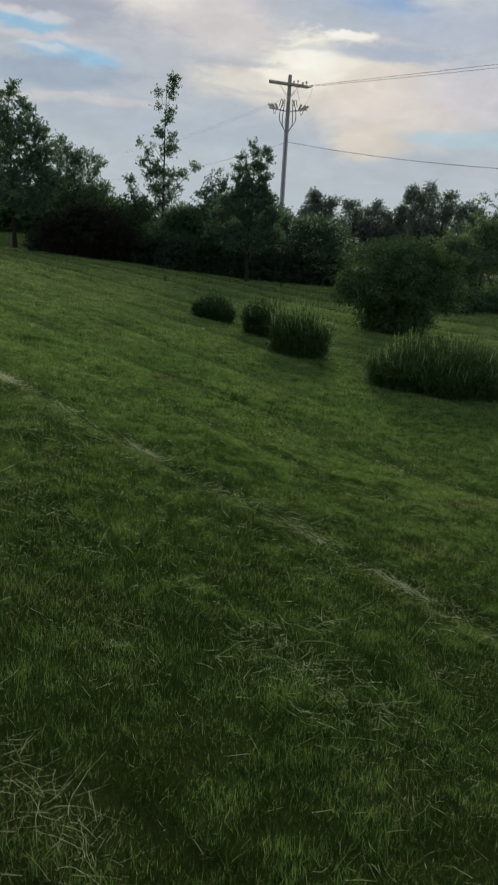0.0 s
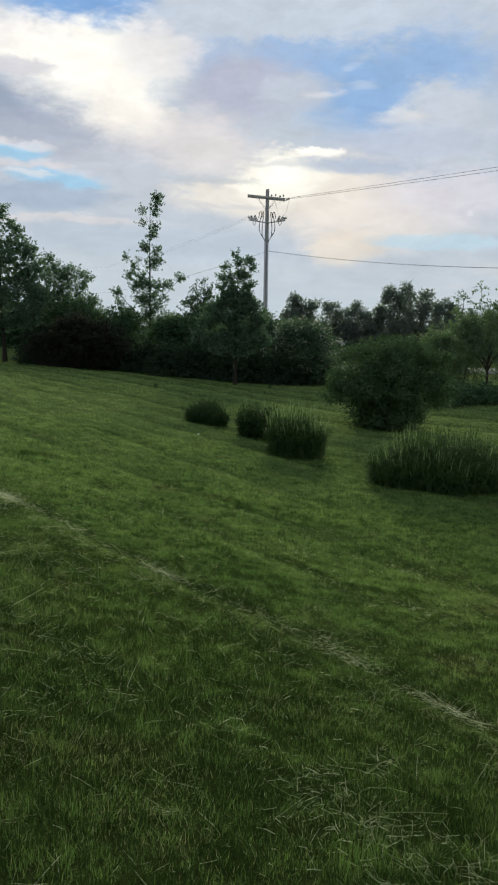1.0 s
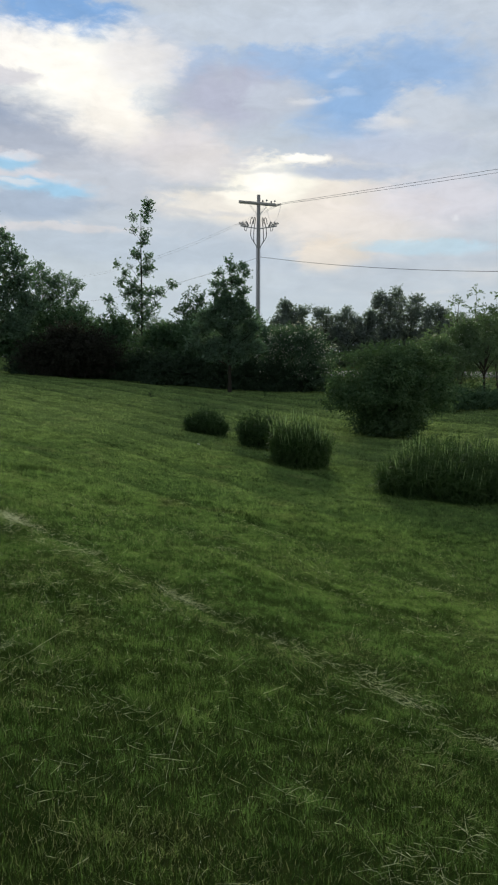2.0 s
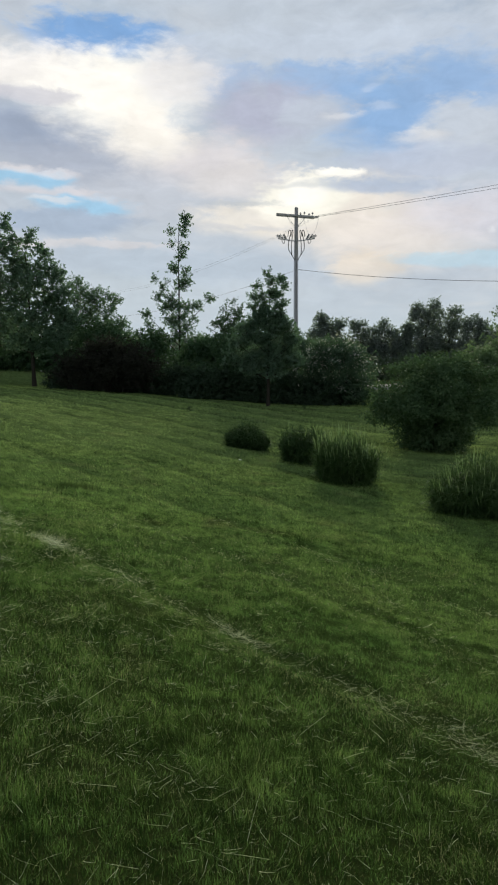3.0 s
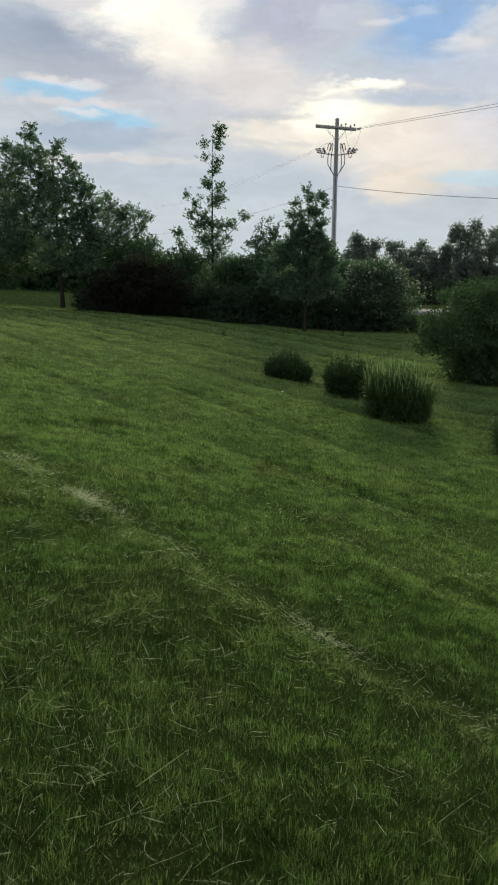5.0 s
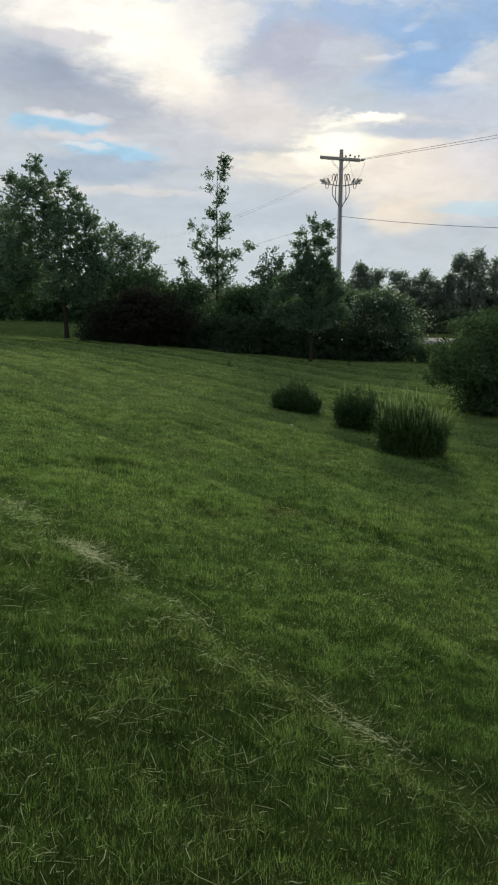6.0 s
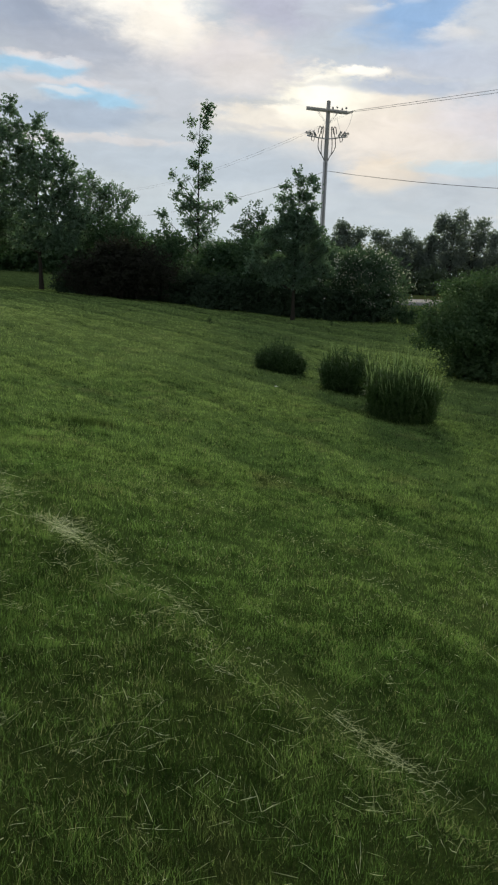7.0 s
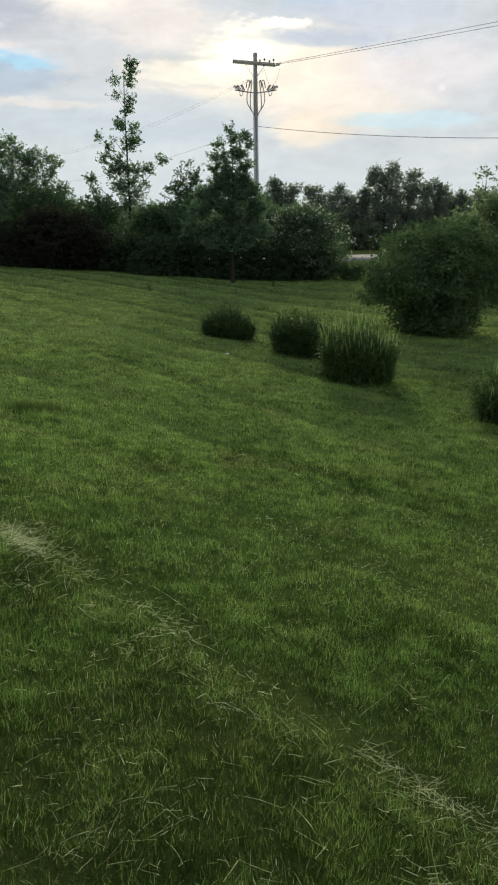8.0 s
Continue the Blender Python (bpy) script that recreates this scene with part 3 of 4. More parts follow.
def build_clippings():
    """Dry cut stems, thick along the mower's rows and loose between them."""
    rng = np.random.RandomState(21)
    xs, ys, ln = [], [], []
    for row, n, spread in ((1.12, 900, 0.10), (3.93, 5600, 0.11), (5.68, 700, 0.10), (7.2, 900, 0.12), (2.45, 1500, 0.50)):
        s = rng.uniform(-10, 10, n * 2)
        u = row + rng.normal(0, spread, n * 2) + 0.08 * np.sin(s * 1.3)
        x, y = 0.756 * u + 0.655 * s, 0.655 * u - 0.756 * s
        keep = rng.rand(n * 2) < np.clip(2.6 * value_noise(x + 20, y + 20, 9, 0.42) - 1.0, 0.10, 1)
        keep &= (np.abs(x) < 0.36 * np.abs(y) + 3.0) & (y > -2.5) & (y < 14)
        xs.append(x[keep]), ys.append(y[keep]), ln.append(rng.gamma(3.0, 0.013, keep.sum()) + 0.01)
    # thicker heaps where the mower dropped its clippings
    for hx, hy, n, wide in ((-2.53, 8.92, 340, 1.0), (-0.76, 6.92, 170, 1.0), (1.0, 4.88, 210, 1.0), (-0.45, 2.24, 120, 1.25), (-1.75, 8.15, 70, 1.2), (-1.33, 6.3, 40, 1.5), (0.1, 5.95, 60, 1.2), (0.35, 3.35, 240, 2.6), (-1.05, 4.6, 90, 3.0), (-1.75, 5.4, 80, 2.6)):
        s, w = rng.normal(0, 0.14 * wide, n), rng.normal(0, 0.04 * wide, n)
        xs.append(hx + 0.655 * s + 0.756 * w), ys.append(hy - 0.756 * s + 0.655 * w), ln.append(rng.gamma(2.6, 0.021, n) + 0.012)
    # wisps of a few stems each
    wx, wy = scatter_in(rng, 420, 1.8, 10)
    wu = 0.756 * wx + 0.655 * wy
    near_row = np.exp(-((wu - 3.9) / 0.35) ** 2)
    keep = rng.rand(420) < np.where(wu < 4, 0.42, 0.12) + 0.5 * near_row
    for px, py in zip(wx[keep], wy[keep]):
        n, wide = rng.randint(5, 18), rng.uniform(0.02, 0.07)
        xs.append(px + rng.normal(0, wide, n)), ys.append(py + rng.normal(0, wide, n)), ln.append(rng.gamma(2.6, 0.019, n) + 0.012)
    x, y = scatter_in(rng, 15000, 1.7, 11)
    keep = rng.rand(15000) < 0.10 + 0.7 * value_noise(x + 40, y + 40, 17, 0.35) ** 2
    x, y = x[keep], y[keep]
    xs.append(x), ys.append(y), ln.append(rng.gamma(1.6, 0.011, len(x)) + 0.008)
    x, y = scatter_in(rng, 1700, 1.7, 9)
    keep = (0.756 * x + 0.655 * y < 4.0 + rng.normal(0, 0.3, 1700)) & (rng.rand(1700) < 0.25 + value_noise(x + 60, y + 60, 19, 0.5))
    x, y = x[keep], y[keep]
    xs.append(x), ys.append(y), ln.append(rng.gamma(2.4, 0.026, len(x)) + 0.012)
    x, y, ln = np.concatenate(xs), np.concatenate(ys), np.concatenate(ln)
    n = len(x)
    yaw = rng.uniform(0, 2 * np.pi, n)
    rise = rng.normal(0.18, 0.32, n)
    curl = rng.normal(0, 0.07, n) + np.where(rng.rand(n) < 0.08, rng.normal(0, 0.4, n), 0)
    sag = rng.normal(0.05, 0.08, n)
    half = 0.00026 + rng.gamma(1.6, 0.0001, n) * np.clip(0.40 + 0.14 * y, 0.92, 1.7)
    tone = rng.beta(1.3, 1.2, n)
    pts = [np.stack([x, y, ground_z(x, y) + rng.uniform(0.028, 0.056, n) * np.clip(0.85 + 0.04 * y, 0.9, 1.12)], -1)]
    for k in range(2):
        a = yaw + 1.5 * curl * k
        step = np.stack([np.cos(a), np.sin(a), rise - 1.5 * sag * k], -1)
        pts.append(pts[-1] + step * (ln / 2)[:, None])
    sd = np.stack([-np.sin(yaw), np.cos(yaw), np.zeros(n)], -1) * half[:, None]
    up = np.array([0, 0, 1.0]) * (1.6 * half)[:, None]
    rings = []
    for k, taper in enumerate((1.0, 0.9, 0.35)):
        rings += [pts[k] - sd * taper, pts[k] + sd * taper, pts[k] + up * taper]
    v = np.stack(rings, 1).reshape(-1, 3)
    q = np.array([[3 * k + a, 3 * k + b, 3 * k + 3 + b, 3 * k + 3 + a] for k in range(2) for a, b in ((0, 1), (1, 2), (2, 0))])
    f = (np.arange(n)[:, None, None] * 9 + q[None]).reshape(-1, 4)
    ob = fast_mesh("grass_clippings", v, f, M_STRAW, tone=np.repeat(tone, 9))
    tagged(ob, "pale dry grass clippings lying in rows on the lawn", "clippings", kind="stuff")


# ---- plants ----
def leaf_arrays(rng, centres, length, width, droop=0.0, along=None):
    n = len(centres)
    yaw = rng.uniform(0, 2 * np.pi, n)
    pit = rng.normal(-droop, 0.6, n)
    d = np.stack([np.cos(yaw) * np.cos(pit), np.sin(yaw) * np.cos(pit), np.sin(pit)], -1)
    if along is not None:
        d = d + 0.8 * along
        d /= np.linalg.norm(d, axis=1)[:, None] + 1e-9
    r = rng.normal(0, 1, (n, 3))
    s = np.cross(d, r)
    s /= np.linalg.norm(s, axis=1)[:, None] + 1e-9
    up = np.cross(s, d)
    L = (length * rng.uniform(0.6, 1.3, n))[:, None]
    W = (width * rng.uniform(0.7, 1.2, n))[:, None]
    a = centres - d * L / 2
    e = centres + d * L / 2 - up * L * 0.12
    m1 = centres + s * W / 2 + up * W * 0.15
    m2 = centres - s * W / 2 + up * W * 0.15
    v = np.stack([a, m1, e, m2], 1).reshape(-1, 3)
    return v, np.arange(4 * n).reshape(n, 4)


def crown_points(rng, blobs, clumps, per, clump_r, shell=0.55, lift=0.3):
    """Sprays of leaves over the lobes: the middle, first and last point of each spray's twig, the leaves' places along it and their tone."""
    clumps, per = int(clumps * 2.2), max(3, int(per / 2.2))
    clump_r = clump_r * 0.85
    w = np.array([b[3] * b[4] * b[5] for b in blobs]) ** 0.75
    pick = rng.choice(len(blobs), clumps, p=w / w.sum())
    b = np.array(blobs, float)[pick]
    d = rng.normal(0, 1, (clumps, 3))
    d /= np.linalg.norm(d, axis=1)[:, None]
    r = rng.uniform(shell ** 2, 1, clumps) ** 0.5 * rng.uniform(0.78, 1.05, clumps)
    cc = b[:, :3] + d * b[:, 3:6] * r[:, None]
    grow = d + np.array([0, 0, lift]) + rng.normal(0, 0.35, (clumps, 3))
    grow /= np.linalg.norm(grow, axis=1)[:, None]
    long = clump_r * rng.gamma(6.0, 0.34, clumps)
    t = rng.rand(clumps * per) ** 0.8 - 0.45
    way, reach = np.repeat(grow, per, 0), np.repeat(long, per)
    thick = clump_r * 0.42 * (1.25 - 0.8 * (t + 0.45))
    pts = np.repeat(cc, per, 0) + way * (reach * t)[:, None] + rng.normal(0, 1, (clumps * per, 3)) * thick[:, None] * np.array([1, 1, 0.7])
    mood = np.repeat(0.6 * rng.rand(clumps) + 0.4 * rng.rand(len(blobs))[pick], per)
    return (cc, cc - grow * (0.5 * long)[:, None], cc + grow * (0.5 * long)[:, None]), pts, mood, way


def lumps(seed, w, d, h, n=12, foot=0.25):
    """Lobes of a lumpy shrub, w by d by h metres, down to the ground."""
    rng = np.random.RandomState(seed)
    out = [(0, 0, h * 0.45, w * 0.36, d * 0.36, h * 0.40)]
    for k in range(n):
        a = 2 * np.pi * (k + rng.uniform(-0.3, 0.3)) / n * 1.62 * 3
        e = rng.uniform(0.0, 1.0) ** 0.8 * 1.35
        r = rng.uniform(0.20, 0.32)
        cz = max(foot * h, h * (0.28 + 0.52 * np.sin(e)))
        out.append((float(np.cos(a) * np.cos(e) * w * 0.34), float(np.sin(a) * np.cos(e) * d * 0.34), float(cz), w * r * 0.8, d * r * 0.8, h * r * 0.75))
    return out


def lobes(blobs, up=0.93, grow=1.22):
    """Crown lobes, a little lower and fuller."""
    return [(a, b, c * up, d * grow, e * grow, f * grow) for a, b, c, d, e, f in blobs]


def lobed(seed, depth, rows):
    """Crown lobes from rows of distance beside the trunk, height and radius."""
    rng = np.random.RandomState(seed)
    return [(x, float(rng.uniform(-depth, depth)), z / 0.93, r, r, 0.85 * r) for x, z, r in rows]


def plant(name, x, y, blobs, label, category, leaf_mat, clumps=160, per=36, clump_r=0.4, leaf=(0.15, 0.09), trunk_r=0.1, trunk_h=None,
          bark=None, limbs=14, seed=1, shell=0.55, stems=1, droop=0.1, group="", extra=(), rise=0.0, fuller=1.22):
    """A tree or shrub: tapered trunk with limbs, and a crown of many leaves. With rise, each lobe of the crown sits on a steep limb of its own."""
    rng = np.random.RandomState(seed)
    if rise:
        blobs = lobes(blobs, 0.93, fuller)
    z = float(ground_z(x, y)) - 0.05
    top = empty(name, (x, y, z), label, category, group)
    (cc, first, last), pts, mood, way = crown_points(rng, blobs, clumps, per, clump_r, shell, 0.5 if rise else 0.25)
    trunk_h = trunk_h or max(b[2] + 0.4 * b[5] for b in blobs)
    tx = np.mean([b[0] for b in blobs]) * 0.5
    pieces, axes = [], []
    steps = np.linspace(0, 1, 9)
    for k in range(stems):
        ox, oy = (0, 0) if stems == 1 else rng.normal(0, 0.25, 2)
        hh = trunk_h * (1 if k == 0 else rng.uniform(0.6, 0.95))
        wig = np.cumsum(rng.normal(0, 0.03, (9, 2)), 0) * trunk_h * 0.12
        fan = (rng.normal(0, 0.25, 2) * hh * 0.6) if stems > 1 else np.zeros(2)
        p = np.stack([ox * steps ** 0.5 + (tx + wig[:, 0] + fan[0]) * steps, oy * steps ** 0.5 + (wig[:, 1] + fan[1]) * steps, hh * steps], -1)
        pieces.append(tube_arrays(p, trunk_r * (1 - 0.88 * steps) * np.where(steps < 0.06, 1.35, 1), 8))
        axes.append(p)
    ends = list(cc[rng.permutation(len(cc))[:limbs]])
    if rise:
        ends = [np.array(b[:3]) for b in blobs] + ends
    for i, c in enumerate(ends):
        c = np.asarray(c, float)
        main = rise and i < len(blobs)
        p = axes[rng.randint(len(axes))]
        if rise and not main:
            near = min(ends[:len(blobs)], key=lambda q: float(np.linalg.norm(np.asarray(q) - c)))
            s, k = np.asarray(near, float) * 0.9 + np.array([0, 0, c[2] - 0.3]) * 0.1, 0.8
        else:
            k = np.clip((c[2] - rise * np.hypot(c[0], c[1]) - 0.3) / trunk_h, 0.24, 0.93) if rise else np.clip((c[2] / trunk_h) * rng.uniform(0.45, 0.75), 0.12, 0.9)
            s = np.array([np.interp(k, steps, p[:, q]) for q in range(3)])
        mid = (s + c) / 2 + np.array([0, 0, (-0.06 if rise else 0.12) * np.linalg.norm(c - s)]) + rng.normal(0, 0.05, 3)
        t = np.linspace(0, 1, 6)[:, None]
        q = (1 - t) ** 2 * s + 2 * t * (1 - t) * mid + t ** 2 * c
        r0 = trunk_r * (1 - 0.85 * k) * (0.5 if main or not rise else 0.22)
        pieces.append(tube_arrays(q, np.linspace(r0, max(0.005, r0 * 0.2), 6), 5))
    if rise:
        for a, b in zip(first, last):
            pieces.append(tube_arrays([a, b], (0.008, 0.003), 3))
    low = 0.06
    stay = pts[:, 2] > low
    mood, way, pts = mood[stay], way[stay], pts[stay]
    v, f = leaf_arrays(rng, pts, leaf[0], leaf[1], droop, way)
    fast_mesh("crown", v, f, leaf_mat, top, tone=np.repeat(0.42 * rng.rand(len(pts)) + 0.55 * mood, 4))
    v, f = joined(pieces)
    fast_mesh("trunk", v, f, bark or M_BARK, top, smooth=True)
    for ex_name, ex_blobs, ex_mat, ex_clumps, ex_per, ex_r, ex_leaf, ex_label in extra:
        _, pts, _, _ = crown_points(rng, ex_blobs, ex_clumps, ex_per, ex_r, 0.9)
        pts = pts[pts[:, 2] > low]
        v, f = leaf_arrays(rng, pts, ex_leaf[0], ex_leaf[1], 0)
        fast_mesh(ex_name, v, f, ex_mat, top, tone=np.repeat(rng.rand(len(pts)), 4), label=ex_label)
    return top


def grass_clump(x, y, rx, ry, height, stems, mat, label, seed, dome=0.3, leaf=0.26, width=0.02, plume=0.0, flare=0.12):
    """A dense clump of tall grass: many stems, each with narrow arching leaves, some with a pale plume."""
    rng = np.random.RandomState(seed)
    z = float(ground_z(x, y)) - 0.03
    top = empty("ornamental_grass", (x, y, z), label, "tall grass", "tall grass clumps on the lawn")
    a, r = rng.uniform(0, 2 * np.pi, stems), np.sqrt(rng.uniform(0, 1, stems))
    bx, by = rx * 0.88 * r * np.cos(a), ry * 0.88 * r * np.sin(a)
    zz = ground_z(x + bx, y + by) - (z + 0.03)
    h = height * (1 - dome * r ** 1.7) * rng.uniform(0.72, 1.06, stems) * (0.85 + 0.3 * value_noise(bx + 9, by + 9, seed, 0.2))
    out = a + rng.normal(0, 0.8, stems)
    lean = flare * r + np.abs(rng.normal(0, 0.085, stems))

    def blades(base, direction, length, wide, tone, sag):
        n = len(base)
        up = np.array([0, 0, 1.0])
        s = np.cross(direction, up)
        s = s / (np.linalg.norm(s, axis=1)[:, None] + 1e-6)
        spin = rng.uniform(-0.9, 0.9, n)[:, None]
        s = s * np.cos(spin) + np.cross(direction, s) * np.sin(spin)
        rows = []
        for t, w in ((0, 0.7), (0.4, 1.0), (0.75, 0.7), (1.0, 0.08)):
            c = base + direction * (length * t)[:, None] - up * (sag * length * t ** 2.2)[:, None]
            rows += [c - s * (wide * w / 2)[:, None], c + s * (wide * w / 2)[:, None]]
        v = np.stack(rows, 1).reshape(-1, 3)
        q = np.array([[0, 1, 3, 2], [2, 3, 5, 4], [4, 5, 7, 6]])
        return v, (np.arange(n)[:, None, None] * 8 + q[None]).reshape(-1, 4), np.repeat(tone, 8)

    root = np.stack([bx, by, zz], -1)
    axis = np.stack([np.cos(out) * lean, np.sin(out) * lean, np.ones(stems)], -1)
    axis /= np.linalg.norm(axis, axis=1)[:, None]
    got = [blades(root, axis, h * 0.97, np.full(stems, width * 0.45), rng.uniform(0.2, 0.7, stems), np.full(stems, 0.02))]
    per = 8
    k = np.repeat(np.arange(stems), per)
    t = rng.uniform(0.02, 0.93, len(k)) ** 0.85
    base = root[k] + axis[k] * (h[k] * t)[:, None]
    yaw = rng.uniform(0, 2 * np.pi, len(k))
    pitch = rng.normal(0.80, 0.40, len(k))
    d = np.stack([np.cos(yaw) * np.cos(pitch), np.sin(yaw) * np.cos(pitch), np.sin(pitch)], -1)
    ln = leaf * rng.uniform(0.6, 1.3, len(k)) * (1.1 - 0.45 * t)
    got.append(blades(base, d, ln, width * rng.uniform(0.6, 1.2, len(k)), np.clip(0.15 + 0.6 * rng.rand(len(k)), 0, 1), rng.uniform(0.1, 0.8, len(k))))
    vs, fs, ts, o = [], [], [], 0
    for v, f, tn in got:
        vs.append(v), fs.append(f + o), ts.append(tn)
        o += len(v)
    fast_mesh("blades", np.concatenate(vs), np.concatenate(fs), mat, top, tone=np.concatenate(ts))
    if plume:
        pick = np.where(rng.rand(stems) < plume)[0]
        tip = root[pick] + axis[pick] * (h[pick] * 0.9)[:, None]
        n = len(pick)
        v, f, tn = blades(tip, axis[pick] + rng.normal(0, 0.07, (n, 3)), rng.uniform(0.12, 0.30, n), rng.uniform(0.007, 0.016, n), np.ones(n), np.full(n, 0.05))
        fast_mesh("plumes", v, f, M_PLUME, top, tone=tn, label="pale green seed heads")
    return top


# ---- utility pole ----
def wire_curve(name, a, b, sag, radius, label, mat=None):
    t = np.linspace(0, 1, 40)
    p = np.outer(1 - t, a) + np.outer(t, b)
    p[:, 2] -= 4 * sag * t * (1 - t)
    v, f = tube_arrays(p, np.full(40, radius), 6)
    ob = fast_mesh(name, v, f, mat or M_WIRE, smooth=True)
    return tagged(ob, label, "wire", "overhead lines")


def loop_tube(points, r):
    pts = np.asarray(points, float)
    t = np.linspace(0, 1, len(pts))
    tt = np.linspace(0, 1, len(pts) * 5)
    sm = np.stack([np.interp(tt, t, pts[:, k]) for k in range(3)], -1)
    for _ in range(4):
        sm[1:-1] = (sm[:-2] + 2 * sm[1:-1] + sm[2:]) / 4
    return tube_arrays(sm, np.full(len(sm), r), 6)


def utility_pole(x, y, top_z):
    z = float(ground_z(x, y)) - 0.1
    H = top_z - z
    top = empty("utility_pole", (x, y, z), "weathered grey wooden utility pole with a crossarm and cutouts", "utility pole", "utility poles")
    t = np.linspace(0, 1, 24)
    v, f = tube_arrays(np.stack([0 * t, 0 * t, H * t], -1), 0.165 - 0.05 * t, 14)
    fast_mesh("shaft", v, f, M_POLE, top, smooth=True)
    bm = bmesh.new()
    cyl(bm, 0.116, 0.09, 0.05, pose(0, 0, H + 0.02), 14)
    part("pole_cap", bm, M_POLE, top)
    arm_z = H - 0.5
    yaw = ARM_YAW
    rot = pose(0, 0, 0, 0, ARM_ROLL, yaw)
    for s in (-1, 1):
        bm = bmesh.new()
        box(bm, (2.42, 0.095, 0.125), pose(0, 0, arm_z) @ rot @ pose(-0.08, s * 0.17, 0), 0.012)
        part("crossarm", bm, M_ARM, top)
        for e in (-1, 1):
            bm = bmesh.new()
            a = Vector((e * 0.62, s * 0.225, arm_z - 0.05))
            b = Vector((e * 0.03, s * 0.16, arm_z - 0.78))
            d = a - b
            box(bm, (0.035, 0.012, d.length), Matrix.Translation((a + b) / 2) @ d.to_track_quat("Z", "Y").to_matrix().to_4x4())
            part("brace", bm, M_STEEL, top)
    for px, py in ((0.25, 0.17), (0.5, -0.17), (0.80, 0.17), (1.02, -0.17)):
        bm, pin = bmesh.new(), bmesh.new()
        base = pose(0, 0, arm_z) @ rot @ pose(px, py, 0.06)
        cyl(pin, 0.012, 0.012, 0.14, base @ pose(0, 0, 0.07), 6)
        for r, hh in ((0.055, 0.12), (0.07, 0.155), (0.045, 0.195)):
            cyl(bm, r, r * 0.72, 0.035, base @ pose(0, 0, hh), 10)
        part("pin", pin, M_STEEL, part("insulator", bm, M_PORCELAIN, top))
    # strings of discs that hold the lines at the arm's end and below it
    for px, py, pz, tilt in ((1.16, -0.17, 0.02, 82), (1.10, 0.17, 0.0, 78), (0.42, -0.2, -0.13, 74)):
        bm = bmesh.new()
        m = pose(0, 0, arm_z) @ rot @ pose(px, py, pz, 0, tilt, 0)
        for k in range(4):
            cyl(bm, 0.055, 0.035, 0.05, m @ pose(0, 0, 0.04 + 0.07 * k), 10)
        clamp = bmesh.new()
        cyl(clamp, 0.012, 0.012, 0.36, m @ pose(0, 0, 0.16), 6)
        part("clamp", clamp, M_STEEL, part("insulator", bm, M_PORCELAIN, top))
    low = H - 2.02
    for e in (-1, 1):
        bm = bmesh.new()
        box(bm, (1.15, 0.05, 0.06), pose(e * 0.62, -0.14, low, 0, -e * 8, 0), 0.008)
        part("bracket", bm, M_STEEL, top)
        for k, px in enumerate((0.72, 0.93, 1.10)):
            bm = bmesh.new()
            m = pose(e * px, -0.2, low + 0.20, 0, e * (28 + 14 * k), 0)
            for j in range(5):
                cyl(bm, 0.045 - 0.004 * (j % 2), 0.05, 0.05, m @ pose(0, 0, -0.14 + 0.07 * j), 10)
            tube = bmesh.new()
            cyl(tube, 0.02, 0.02, 0.42, m @ pose(e * 0.07, 0, -0.02), 8)
            part("fuse_tube", tube, M_PIPE, part("cutout", bm, M_PORCELAIN, top))
            if k != 1:
                continue
            pieces = [loop_tube([(e * px, -0.2, low + 0.05), (e * (px - 0.03), -0.24, low - 0.22), (e * (px - 0.17), -0.22, low - 0.26), (e * (px - 0.2), -0.2, low + 0.25)], 0.018)]
            v, f = joined(pieces)
            fast_mesh("lead", v, f, M_RUBBER, top, smooth=True)
        for off in (0.0, 0.2):
            v, f = loop_tube([(e * (0.55 - off), -0.18, low + 0.2), (e * (0.48 - off), -0.2, low + 0.62), (e * (0.32 - off * 0.6), -0.2, low + 0.55),
                              (e * (0.5 - off), -0.2, low - 0.1), (e * (0.52 - off), -0.2, low - 0.6), (e * 0.3, -0.18, low - 0.95), (e * 0.12, -0.15, low - 1.2), (e * 0.06, -0.16, low - 1.6)], 0.026)
            fast_mesh("riser_cable", v, f, M_RUBBER, top, smooth=True)
    # slack jumpers from the lines down to the cutouts
    for a, b, dip in (((1.42, -0.1, arm_z - 0.15), (0.98, -0.2, low + 0.34), 0.22), ((0.46, -0.2, arm_z - 0.16), (0.78, -0.2, low + 0.34), 0.1), ((0.40, -0.2, arm_z - 0.08), (-0.12, -0.2, low + 0.5), 0.05)):
        t = np.linspace(0, 1, 9)[:, None]
        p = (1 - t) * np.array(a) + t * np.array(b) - 4 * t * (1 - t) * np.array([0, 0, dip])
        v, f = tube_arrays(p, np.full(9, 0.008), 5)
        fast_mesh("jumper_wire", v, f, M_FARWIRE, top, smooth=True)
    for px, r in ((-0.1, 0.055), (0.08, 0.04)):
        bm = bmesh.new()
        L = low - 1.3
        cyl(bm, r, r, L, pose(px, -0.165, L / 2), 10)
        part("conduit", bm, M_PIPE, top, "pale grey conduit strapped to the pole", True)
    return top


ARM_YAW, ARM_ROLL = -3.0, 5.0


# ---- the place ----
build_ground()
build_road()

